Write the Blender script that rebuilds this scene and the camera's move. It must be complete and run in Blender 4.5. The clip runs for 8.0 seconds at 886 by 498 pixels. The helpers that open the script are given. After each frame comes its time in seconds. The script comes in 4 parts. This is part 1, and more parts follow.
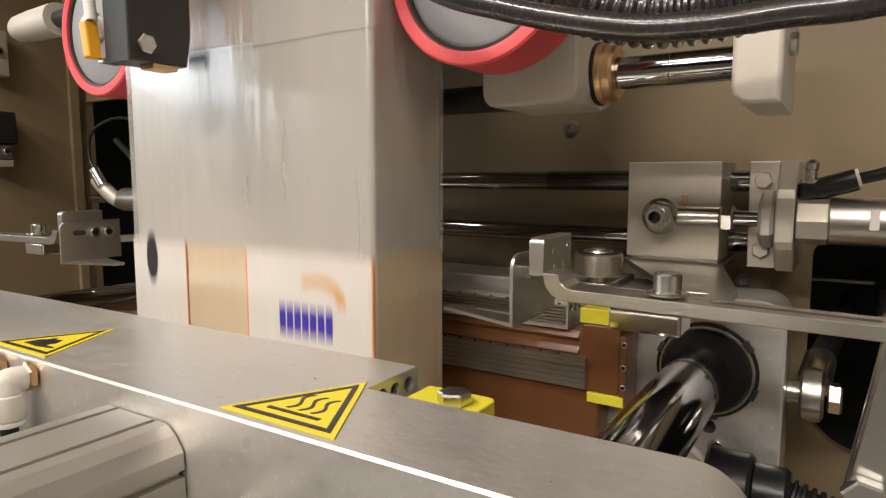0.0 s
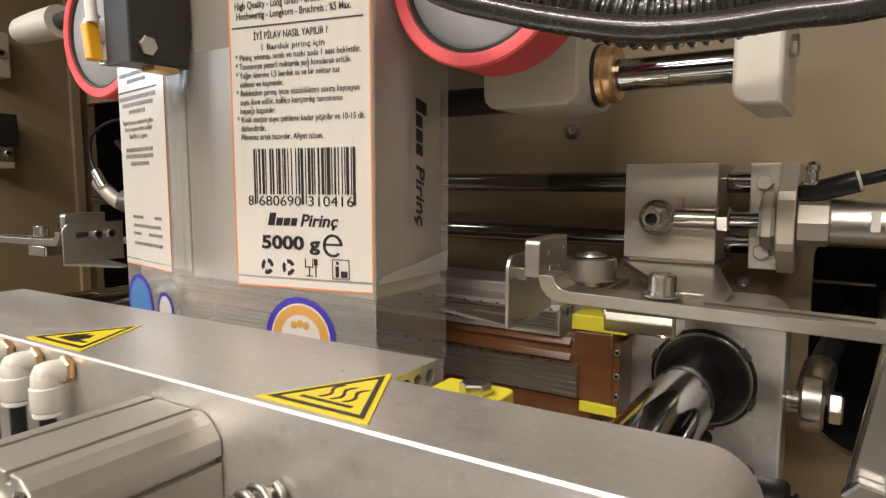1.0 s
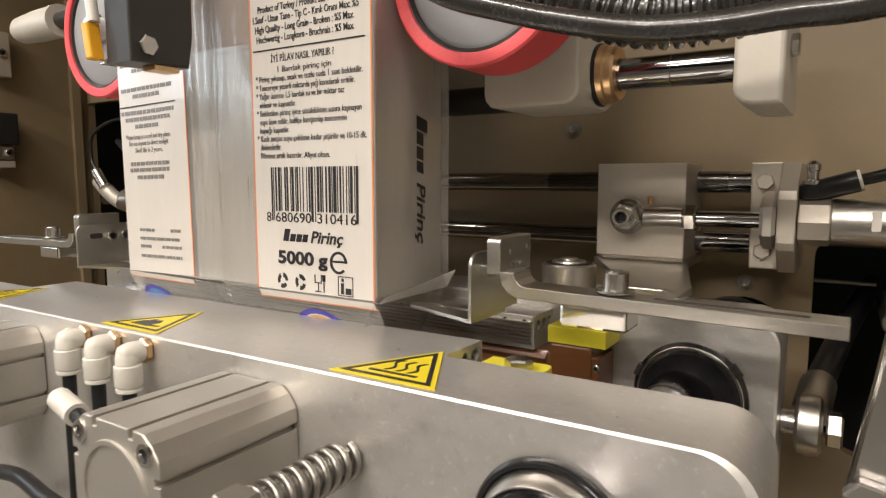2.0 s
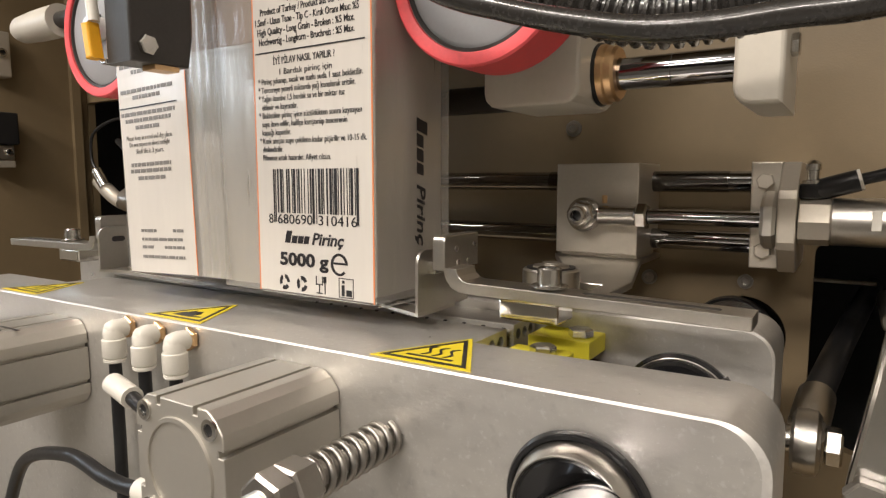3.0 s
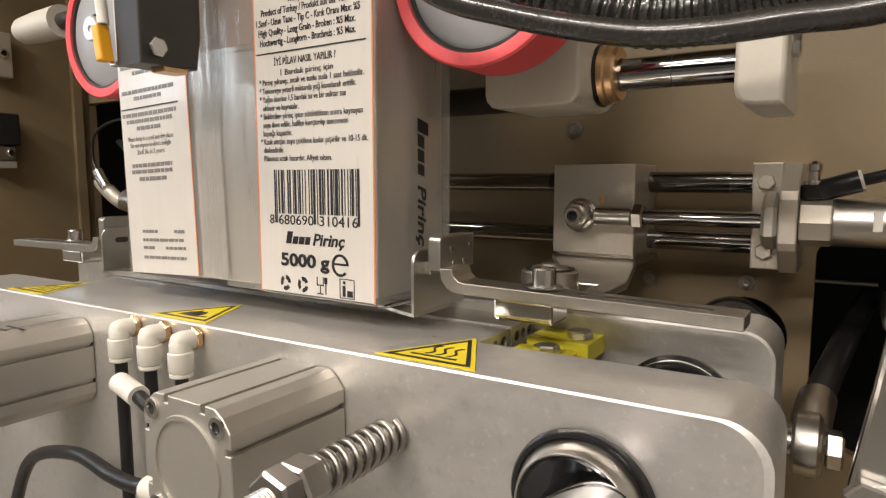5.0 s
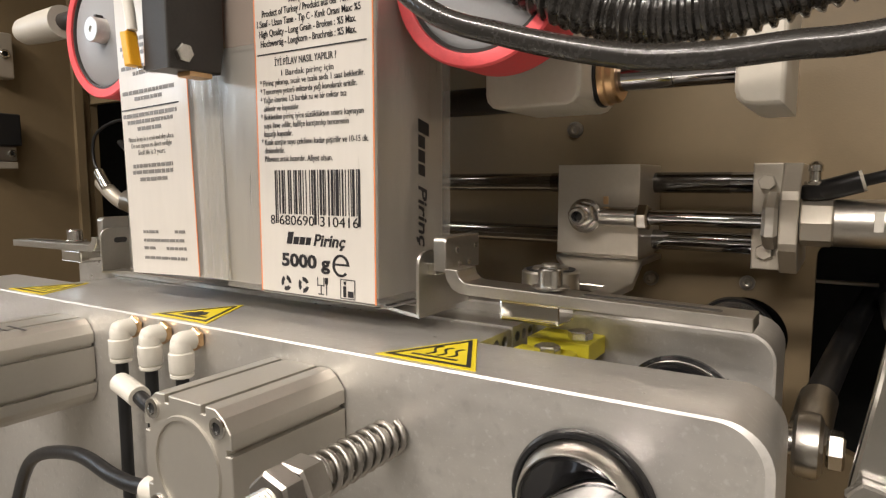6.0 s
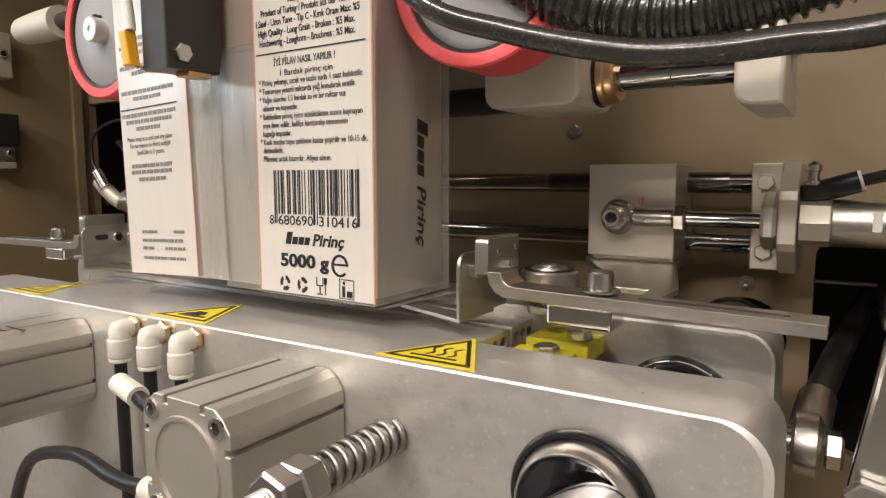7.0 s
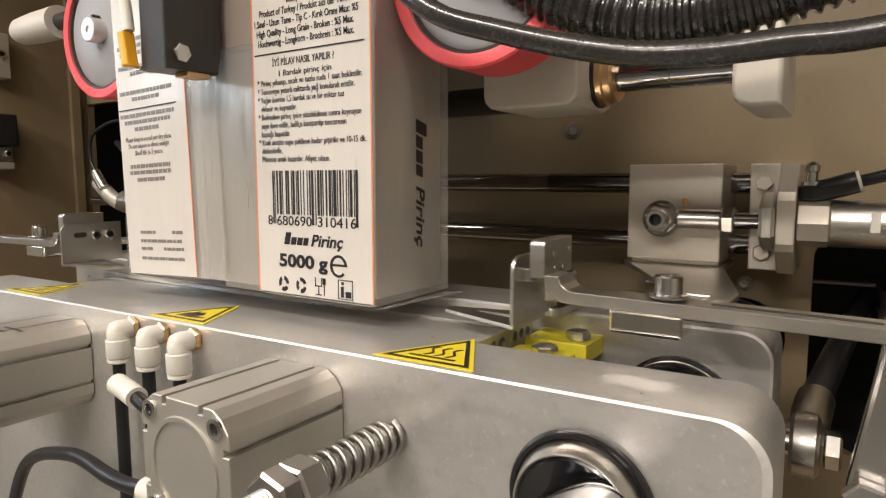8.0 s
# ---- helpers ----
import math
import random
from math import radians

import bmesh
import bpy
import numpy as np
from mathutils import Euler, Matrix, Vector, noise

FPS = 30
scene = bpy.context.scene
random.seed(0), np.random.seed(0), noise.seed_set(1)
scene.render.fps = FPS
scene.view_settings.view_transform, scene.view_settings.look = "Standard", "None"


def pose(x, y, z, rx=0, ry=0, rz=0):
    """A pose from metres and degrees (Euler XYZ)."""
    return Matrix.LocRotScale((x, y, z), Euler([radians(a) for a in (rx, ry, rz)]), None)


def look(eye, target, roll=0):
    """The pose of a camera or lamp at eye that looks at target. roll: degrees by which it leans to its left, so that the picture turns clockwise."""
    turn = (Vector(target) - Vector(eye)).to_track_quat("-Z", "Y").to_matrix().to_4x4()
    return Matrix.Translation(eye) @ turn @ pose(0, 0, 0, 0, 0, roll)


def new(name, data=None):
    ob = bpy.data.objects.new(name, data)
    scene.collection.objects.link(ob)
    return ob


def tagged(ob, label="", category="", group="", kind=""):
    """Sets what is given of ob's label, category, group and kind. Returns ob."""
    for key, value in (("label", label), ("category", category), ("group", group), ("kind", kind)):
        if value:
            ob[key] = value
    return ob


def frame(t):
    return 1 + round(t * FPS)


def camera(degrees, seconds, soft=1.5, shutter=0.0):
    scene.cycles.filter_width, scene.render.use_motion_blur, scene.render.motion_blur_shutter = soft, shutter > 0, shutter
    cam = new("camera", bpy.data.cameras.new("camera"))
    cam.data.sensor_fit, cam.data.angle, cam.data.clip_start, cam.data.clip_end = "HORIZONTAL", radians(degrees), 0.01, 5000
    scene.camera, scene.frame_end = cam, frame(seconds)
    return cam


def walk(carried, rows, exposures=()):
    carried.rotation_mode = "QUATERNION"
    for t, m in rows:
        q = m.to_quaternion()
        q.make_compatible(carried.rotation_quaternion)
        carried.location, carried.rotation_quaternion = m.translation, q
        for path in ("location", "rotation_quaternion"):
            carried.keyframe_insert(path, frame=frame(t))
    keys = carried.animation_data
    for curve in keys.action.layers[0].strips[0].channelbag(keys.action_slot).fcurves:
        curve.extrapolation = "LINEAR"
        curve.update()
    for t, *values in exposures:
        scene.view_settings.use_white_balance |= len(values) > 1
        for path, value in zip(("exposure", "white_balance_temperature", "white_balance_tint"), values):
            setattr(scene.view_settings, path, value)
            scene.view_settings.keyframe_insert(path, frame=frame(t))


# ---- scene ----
EYE = Vector((0.305, -0.28, 1.075))
WAY = Vector((-0.53944, 0.83484, -0.10978))
cam = camera(70.3, 8.0, soft=1.3, shutter=0.6)
RIGHT = WAY.cross(Vector((0, 0, 1))).normalized()
# a faint sway of the held camera: seconds, sideways and upward shares of the view's turn
SWAY = [(0.0, 0.0027, -0.0009), (0.5, 0.0020, -0.0004), (1.0, 0.0015, 0.0018), (1.5, 0.0008, 0.0014), (3.0, 0.0004, 0.0002), (3.5, 0.0, 0.0), (4.5, -0.0004, 0.0008), (6.0, -0.0020, 0.0020), (6.5, -0.0018, 0.0020), (7.0, -0.0004, 0.0020), (7.5, 0.0004, 0.0022), (8.0, 0.0016, 0.0027)]
walk(cam, [(t, look(EYE, EYE + WAY + RIGHT * a + Vector((0, 0, b)))) for t, a, b in SWAY])

# ---- light ----
scene.view_settings.exposure = 0.14
world = bpy.data.worlds.new("hall")
scene.world = world
world.use_nodes = True
world.node_tree.nodes["Background"].inputs[0].default_value = (1.0, 0.91, 0.82, 1)
world.node_tree.nodes["Background"].inputs[1].default_value = 0.05


def area_lamp(name, place, target, sx, sy, watts, color):
    data = bpy.data.lights.new(name, "AREA")
    data.shape, data.size, data.size_y, data.energy, data.color = "RECTANGLE", sx, sy, watts, color
    ob = new(name, data)
    ob.matrix_world = look(place, target)
    return ob


WARM = (1.0, 0.905, 0.815)
area_lamp("hall_ceiling_light", (-0.65, -1.0, 2.5), (0.0, 0.0, 1.0), 1.3, 0.10, 29, WARM)
area_lamp("hall_ceiling_light", (0.85, -1.2, 2.55), (0.05, 0.0, 1.0), 1.3, 0.10, 11, WARM)
area_lamp("hall_ceiling_light", (0.30, -2.6, 2.5), (0.05, 0.0, 1.0), 1.6, 0.12, 43, WARM)


# ---- materials ----
def material(name, color, rough=0.5, metal=0.0, vary=0.08, scale=60.0, bump=0.0, bump_scale=400.0, stretch=(1, 1, 1), coat=0.0, spec=0.5, rough_vary=0.12):
    m = bpy.data.materials.new(name)
    m.use_nodes = True
    nt = m.node_tree
    b = nt.nodes["Principled BSDF"]
    tc = nt.nodes.new("ShaderNodeTexCoord")
    mp = nt.nodes.new("ShaderNodeMapping")
    mp.inputs["Scale"].default_value = stretch
    nt.links.new(tc.outputs["Object"], mp.inputs[0])
    n1 = nt.nodes.new("ShaderNodeTexNoise")
    n1.inputs["Scale"].default_value, n1.inputs["Detail"].default_value = scale, 6
    n2 = nt.nodes.new("ShaderNodeTexNoise")
    n2.inputs["Scale"].default_value, n2.inputs["Detail"].default_value = scale * 9, 4
    for n in (n1, n2):
        nt.links.new(mp.outputs[0], n.inputs["Vector"])
    add = nt.nodes.new("ShaderNodeMath")
    add.operation = "ADD"
    nt.links.new(n1.outputs[0], add.inputs[0])
    nt.links.new(n2.outputs[0], add.inputs[1])
    mr = nt.nodes.new("ShaderNodeMapRange")
    for i, v in zip((1, 2, 3, 4), (0.6, 1.4, 1 - vary, 1 + vary)):
        mr.inputs[i].default_value = v
    nt.links.new(add.outputs[0], mr.inputs[0])
    hsv = nt.nodes.new("ShaderNodeHueSaturation")
    hsv.inputs["Color"].default_value = (*color, 1)
    nt.links.new(mr.outputs[0], hsv.inputs["Value"])
    nt.links.new(hsv.outputs[0], b.inputs["Base Color"])
    rr = nt.nodes.new("ShaderNodeMapRange")
    for i, v in zip((1, 2, 3, 4), (0.6, 1.4, max(0.02, rough - rough_vary * rough), rough + rough_vary * rough)):
        rr.inputs[i].default_value = v
    nt.links.new(add.outputs[0], rr.inputs[0])
    nt.links.new(rr.outputs[0], b.inputs["Roughness"])
    b.inputs["Metallic"].default_value = metal
    b.inputs["Specular IOR Level"].default_value = spec
    b.inputs["Coat Weight"].default_value = coat
    if bump:
        n3 = nt.nodes.new("ShaderNodeTexNoise")
        n3.inputs["Scale"].default_value, n3.inputs["Detail"].default_value = bump_scale, 5
        nt.links.new(mp.outputs[0], n3.inputs["Vector"])
        bp = nt.nodes.new("ShaderNodeBump")
        bp.inputs["Strength"].default_value, bp.inputs["Distance"].default_value = bump, (0.001 if bump_scale > 100 else 0.004)
        nt.links.new(n3.outputs[0], bp.inputs["Height"])
        nt.links.new(bp.outputs[0], b.inputs["Normal"])
    return m


def film_material(name, color, alpha, rough=0.16, bump=0.25, coat=0.9):
    m = material(name, color, rough, 0.0, 0.04, 25, bump, 38, (1, 1, 0.12), 0.3)
    nt = m.node_tree
    b = nt.nodes["Principled BSDF"]
    out = nt.nodes["Material Output"]
    tr = nt.nodes.new("ShaderNodeBsdfTransparent")
    mx = nt.nodes.new("ShaderNodeMixShader")
    mx.inputs[0].default_value = alpha
    nt.links.new(tr.outputs[0], mx.inputs[1])
    nt.links.new(b.outputs[0], mx.inputs[2])
    nt.links.new(mx.outputs[0], out.inputs[0])
    b.inputs["Coat Weight"].default_value, b.inputs["Coat Roughness"].default_value = coat, 0.06
    nt.links.new(b.inputs["Normal"].links[0].from_socket, b.inputs["Coat Normal"])
    return m


M_PAINT = material("beige_paint", (0.203, 0.151, 0.085), 0.5, 0, 0.05, 14, 0.12, 700)


def milled(name, color, rough, metal):
    """Milled aluminium: cloudy blotches, fine brushing and scattered pale nicks."""
    m = material(name, color, rough, metal, 0.06, 22, 0.13, 420, (0.6, 1, 1), rough_vary=0.3)
    nt = m.node_tree
    b = nt.nodes["Principled BSDF"]
    tc = next(n for n in nt.nodes if n.type == "TEX_COORD")
    old = b.inputs["Base Color"].links[0].from_socket
    col = old
    for scale, lo, hi, tone, amount in ((320, 0.60, 0.72, (0.80, 0.79, 0.77), 0.55), (150, 0.58, 0.75, (0.36, 0.35, 0.34), 0.25), (1500, 0.66, 0.72, (0.9, 0.9, 0.88), 0.6)):
        n = nt.nodes.new("ShaderNodeTexNoise")
        n.inputs["Scale"].default_value, n.inputs["Detail"].default_value = scale, 3
        nt.links.new(tc.outputs["Object"], n.inputs["Vector"])
        r = nt.nodes.new("ShaderNodeMapRange")
        for i, v in zip((1, 2, 3, 4), (lo, hi, 0.0, amount)):
            r.inputs[i].default_value = v
        nt.links.new(n.outputs[0], r.inputs[0])
        x = nt.nodes.new("ShaderNodeMix")
        x.data_type = "RGBA"
        x.inputs[7].default_value = (*tone, 1)
        nt.links.new(r.outputs[0], x.inputs[0])
        nt.links.new(col, x.inputs[6])
        col = x.outputs[2]
    nt.links.new(col, b.inputs["Base Color"])
    return m


M_ALU = milled("milled_aluminium", (0.645, 0.625, 0.59), 0.37, 0.74)
M_ALU_EDGE = material("bare_bevel", (0.66, 0.64, 0.61), 0.45, 0.5, 0.12, 60)
M_CAST = material("anodised_cylinder", (0.53, 0.505, 0.455), 0.45, 0.75, 0.04, 40, 0.05, 900)
M_STEEL = material("machined_steel", (0.60, 0.575, 0.53), 0.32, 1.0, 0.06, 80, 0.05, 900)
M_BLOCK = material("zinc_block", (0.57, 0.525, 0.45), 0.45, 0.7, 0.05, 50, 0.06, 1100)
M_CHROME = material("chrome", (0.33, 0.33, 0.34), 0.075, 1.0, 0.03, 40, 0, rough_vary=0.3)
M_POLISH = material("polished_steel", (0.62, 0.605, 0.575), 0.24, 1.0, 0.05, 80)
M_RAIL_DARK = material("dark_rail_steel", (0.16, 0.155, 0.15), 0.22, 1.0, 0.25, 60)
M_BRASS = material("brass", (0.70, 0.47, 0.26), 0.36, 1.0, 0.08, 90)
M_CREAM = material("cream_enamel", (0.59, 0.555, 0.485), 0.4, 0.0, 0.04, 30, 0.06, 600)
M_RED = material("red_rubber", (0.74, 0.085, 0.095), 0.55, 0, 0.1, 60, 0.15, 900)
M_DISC = material("grey_disc", (0.32, 0.325, 0.335), 0.45, 0.0, 0.05, 60, 0.05, 900)
M_BLACK = material("black_plastic", (0.012, 0.012, 0.013), 0.35, 0, 0.2, 70, 0.1, 600)
M_RUBBER = material("hose_rubber", (0.027, 0.025, 0.023), 0.27, 0, 0.12, 70, 0.06, 300, coat=0.5)
M_SEAL = material("seal_rubber", (0.010, 0.010, 0.011), 0.22, 0, 0.15, 70, 0.05, 300, coat=0.3)
M_DULL = material("dull_steel", (0.40, 0.38, 0.35), 0.38, 1.0, 0.06, 80, 0.03, 900)
M_DARK = material("dark_anodised", (0.046, 0.042, 0.039), 0.42, 0.3, 0.12, 60, 0.08, 900)
M_VOID = material("shade_black", (0.008, 0.008, 0.008), 0.8, 0, 0.2, 10)
M_BROWN = material("brown_release_cloth", (0.135, 0.054, 0.020), 0.30, 0, 0.16, 45, 0.25, 260, (0.3, 1, 1), 0.2)
M_TAN = material("tan_glide_tape", (0.34, 0.235, 0.175), 0.4, 0, 0.1, 50, 0.15, 300)
M_YELLOW = material("yellow_insulation", (0.66, 0.585, 0.035), 0.45, 0, 0.06, 60, 0.08, 700)
M_STICKER = material("yellow_sticker", (0.76, 0.61, 0.025), 0.4, 0, 0.03, 60)
M_INK = material("black_ink", (0.018, 0.017, 0.02), 0.4, 0, 0.15, 200)
M_WHITE = material("white_fitting", (0.72, 0.69, 0.62), 0.35, 0, 0.03, 80, 0.03, 600)
M_TUBE = material("forming_tube_steel", (0.70, 0.67, 0.615), 0.30, 0.75, 0.07, 30, 0.30, 60, (1, 1, 0.05))
M_LABEL = film_material("white_label_print", (0.62, 0.59, 0.545), 1.0, 0.30, 0.05, 0.5)
M_FILM = film_material("clear_film", (0.70, 0.68, 0.64), 0.35, 0.07, 0.9)
M_FILM_BACK = film_material("rice_filled_film", (0.66, 0.535, 0.37), 0.85)
M_ORANGE = material("orange_print", (0.75, 0.25, 0.10), 0.35, 0, 0.04, 80)
M_BLUE = material("blue_print", (0.05, 0.035, 0.36), 0.35, 0, 0.08, 80)
M_TEAL = material("teal_print", (0.10, 0.33, 0.36), 0.35, 0, 0.08, 80)
M_OCHRE = material("ochre_print", (0.58, 0.31, 0.08), 0.35, 0, 0.08, 80)
M_SKY = material("pale_blue_print", (0.08, 0.21, 0.48), 0.35, 0, 0.08, 80)
M_CABLE = material("cable_yellow", (0.85, 0.42, 0.02), 0.4, 0, 0.05, 80)
M_FLOOR = material("hall_floor_paint", (0.32, 0.31, 0.29), 0.4, 0, 0.15, 3, 0.1, 80)
M_HALL = material("hall_wall_paint", (0.40, 0.375, 0.33), 0.6, 0, 0.06, 2, 0.1, 80)
M_MIRROR = material("mirror_steel", (0.72, 0.70, 0.66), 0.06, 1.0, 0.03, 50)


M_DAY = bpy.data.materials.new("daylight_sky")
M_DAY.use_nodes = True
M_DAY.node_tree.nodes["Principled BSDF"].inputs["Base Color"].default_value = (0.5, 0.6, 0.7, 1)
M_DAY.node_tree.nodes["Principled BSDF"].inputs["Emission Color"].default_value = (0.78, 0.88, 1.0, 1)
M_DAY.node_tree.nodes["Principled BSDF"].inputs["Emission Strength"].default_value = 4.8


# ---- mesh helpers ----
def part(name, bm, mat, parent=None, label="", smooth=False):
    me = bpy.data.meshes.new(name)
    bm.to_mesh(me)
    bm.free()
    me.materials.append(mat)
    me.shade_smooth()
    me.set_sharp_from_angle(angle=radians(38 if smooth else 15))
    ob = new(name, me)
    if parent:
        ob.parent = parent
    if label:
        tagged(ob, label)
    return ob


def thing(name, label, category, place=(0, 0, 0), group="", kind=""):
    ob = new(name)
    ob.matrix_basis = Matrix.Translation(place)
    return tagged(ob, label, category, group, kind)


def box(x0, x1, y0, y1, z0, z1, bevel=0.0006, seg=2):
    bm = bmesh.new()
    bmesh.ops.create_cube(bm, size=1)
    for v in bm.verts:
        v.co = Vector(((x0 + x1) / 2 + v.co.x * (x1 - x0), (y0 + y1) / 2 + v.co.y * (y1 - y0), (z0 + z1) / 2 + v.co.z * (z1 - z0)))
    if bevel:
        bmesh.ops.bevel(bm, geom=list(bm.edges), offset=bevel, segments=seg, affect="EDGES", profile=0.5)
    return bm


AX = {"x": Matrix.Rotation(math.pi / 2, 4, "Y"), "y": Matrix.Rotation(-math.pi / 2, 4, "X"), "z": Matrix.Identity(4)}


def lathe(profile, axis="z", place=(0, 0, 0), seg=40):
    """A turned body: (radius, height) pairs from one end to the other, closed at the axis."""
    bm = bmesh.new()
    rings = []
    for r, h in profile:
        if r < 1e-6:
            rings.append([bm.verts.new((0, 0, h))])
        else:
            rings.append([bm.verts.new((r * math.cos(2 * math.pi * i / seg), r * math.sin(2 * math.pi * i / seg), h)) for i in range(seg)])
    for a, b in zip(rings, rings[1:]):
        for i in range(seg):
            j = (i + 1) % seg
            if len(a) == 1 and len(b) > 1:
                bm.faces.new((a[0], b[i], b[j]))
            elif len(b) == 1 and len(a) > 1:
                bm.faces.new((a[j], a[i], b[0]))
            elif len(a) > 1:
                bm.faces.new((a[i], a[j], b[j], b[i]))
    bmesh.ops.recalc_face_normals(bm, faces=bm.faces)
    bm.transform(Matrix.Translation(place) @ AX[axis])
    return bm


def rod(r, h0, h1, axis="z", place=(0, 0, 0), bevel=0.0006, seg=40):
    b = min(bevel, r * 0.4, abs(h1 - h0) * 0.3)
    return lathe([(0, h0), (r - b, h0), (r, h0 + b), (r, h1 - b), (r - b, h1), (0, h1)], axis, place, seg)


def hexagon(r, h0, h1, axis="z", place=(0, 0, 0), turn=0.0):
    bm = bmesh.new()
    prof = [(r * 0.88, h0), (r, h0 + r * 0.12), (r, h1 - r * 0.12), (r * 0.88, h1)]
    rings = [[bm.verts.new((q * math.cos(math.pi / 3 * i + turn), q * math.sin(math.pi / 3 * i + turn), h)) for i in range(6)] for q, h in prof]
    for a, b in zip(rings, rings[1:]):
        for i in range(6):
            bm.faces.new((a[i], a[(i + 1) % 6], b[(i + 1) % 6], b[i]))
    bm.faces.new(rings[0][::-1])
    bm.faces.new(rings[-1])
    bmesh.ops.recalc_face_normals(bm, faces=bm.faces)
    bm.transform(Matrix.Translation(place) @ AX[axis])
    return bm


def slab(points, h0, h1, axis="y", bevel=0.001, seg=2, place=(0, 0, 0)):
    """A plate with the outline points. axis y: outline in x, z; axis z: in x, y; axis x: in y, z."""
    bm = bmesh.new()
    put = {"y": lambda p, h: (p[0], h, p[1]), "z": lambda p, h: (p[0], p[1], h), "x": lambda p, h: (h, p[0], p[1])}[axis]
    a = [bm.verts.new(put(p, h0)) for p in points]
    b = [bm.verts.new(put(p, h1)) for p in points]
    n = len(points)
    bm.faces.new(a)
    bm.faces.new(b[::-1])
    for i in range(n):
        bm.faces.new((a[i], b[i], b[(i + 1) % n], a[(i + 1) % n]))
    bmesh.ops.recalc_face_normals(bm, faces=bm.faces)
    if bevel:
        rim = [e for e in bm.edges if abs(sum(put((0, 0), 1)[k] * (e.verts[0].co - e.verts[1].co)[k] for k in range(3))) < 1e-9]
        bmesh.ops.bevel(bm, geom=rim, offset=bevel, segments=seg, affect="EDGES", profile=0.5, clamp_overlap=True)
    bm.transform(Matrix.Translation(place))
    return bm


def rounded(x0, x1, z0, z1, r, corners="abcd", n=8):
    """Outline of a rectangle; a: low left, b: low right, c: top right, d: top left are rounded."""
    out = []
    for key, cx, cz, a0 in (("a", x0, z0, 180), ("b", x1, z0, 270), ("c", x1, z1, 0), ("d", x0, z1, 90)):
        if key in corners:
            mx, mz = cx + (r if cx == x0 else -r), cz + (r if cz == z0 else -r)
            for i in range(n + 1):
                a = radians(a0 + 90 * i / n)
                out.append((mx + r * math.cos(a), mz + r * math.sin(a)))
        else:
            out.append((cx, cz))
    return out


def circle(cx, cz, r, n=32):
    return [(cx + r * math.cos(2 * math.pi * i / n), cz + r * math.sin(2 * math.pi * i / n)) for i in range(n)]


def holed(outline, holes, h0, h1, axis="y"):
    """A plate with holes cut through it."""
    cu = bpy.data.curves.new("cut", "CURVE")
    cu.dimensions, cu.fill_mode = "2D", "BOTH"
    for loop in (outline, *holes):
        s = cu.splines.new("POLY")
        s.points.add(len(loop) - 1)
        for p, q in zip(s.points, loop):
            p.co = (q[0], q[1], 0, 1)
        s.use_cyclic_u = True
    cu.extrude = abs(h1 - h0) / 2
    ob = bpy.data.objects.new("cut", cu)
    scene.collection.objects.link(ob)
    me = ob.to_mesh()
    bm = bmesh.new()
    bm.from_mesh(me)
    ob.to_mesh_clear()
    bpy.data.objects.remove(ob)
    bpy.data.curves.remove(cu)
    bmesh.ops.remove_doubles(bm, verts=bm.verts, dist=1e-6)
    bm.transform(Matrix.Translation((0, 0, (h0 + h1) / 2)))
    if axis == "y":
        bm.transform(Matrix(((1, 0, 0, 0), (0, 0, 1, 0), (0, 1, 0, 0), (0, 0, 0, 1))))
    elif axis == "x":
        bm.transform(Matrix(((0, 0, 1, 0), (1, 0, 0, 0), (0, 1, 0, 0), (0, 0, 0, 1))))
    bmesh.ops.recalc_face_normals(bm, faces=bm.faces)
    return bm


def sweep(points, r, seg=14, closed_ends=True, ripple=0.0, pitch=0.004, fine=0):
    """A round tube along a smooth path. ripple: the depth of its corrugations."""
    pts = [Vector(p) for p in points]
    path = []
    n = fine or 12
    for i in range(len(pts) - 1):
        p0, p1, p2, p3 = pts[max(i - 1, 0)], pts[i], pts[i + 1], pts[min(i + 2, len(pts) - 1)]
        for k in range(n):
            t = k / n
            path.append(0.5 * (2 * p1 + (p2 - p0) * t + (2 * p0 - 5 * p1 + 4 * p2 - p3) * t * t + (3 * p1 - p0 - 3 * p2 + p3) * t ** 3))
    path.append(pts[-1])
    bm = bmesh.new()
    rings = []
    up = Vector((0.13, 0.21, 1)).normalized()
    run = 0.0
    for i, p in enumerate(path):
        d = (path[min(i + 1, len(path) - 1)] - path[max(i - 1, 0)]).normalized()
        if i:
            run += (p - path[i - 1]).length
        a = d.cross(up).normalized()
        up = a.cross(d).normalized()
        q = r - (ripple * (0.5 + 0.5 * math.tanh(3 * math.sin(2 * math.pi * run / pitch))) if ripple else 0)
        rings.append([bm.verts.new(p + q * (math.cos(2 * math.pi * k / seg) * a + math.sin(2 * math.pi * k / seg) * up)) for k in range(seg)])
    for a, b in zip(rings, rings[1:]):
        for k in range(seg):
            bm.faces.new((a[k], a[(k + 1) % seg], b[(k + 1) % seg], b[k]))
    if closed_ends:
        bm.faces.new(rings[0])
        bm.faces.new(rings[-1][::-1])
    bmesh.ops.recalc_face_normals(bm, faces=bm.faces)
    return bm


def join(*parts):
    bm = bmesh.new()
    for p in parts:
        me = bpy.data.meshes.new("t")
        p.to_mesh(me)
        p.free()
        bm.from_mesh(me)
        bpy.data.meshes.remove(me)
    return bm


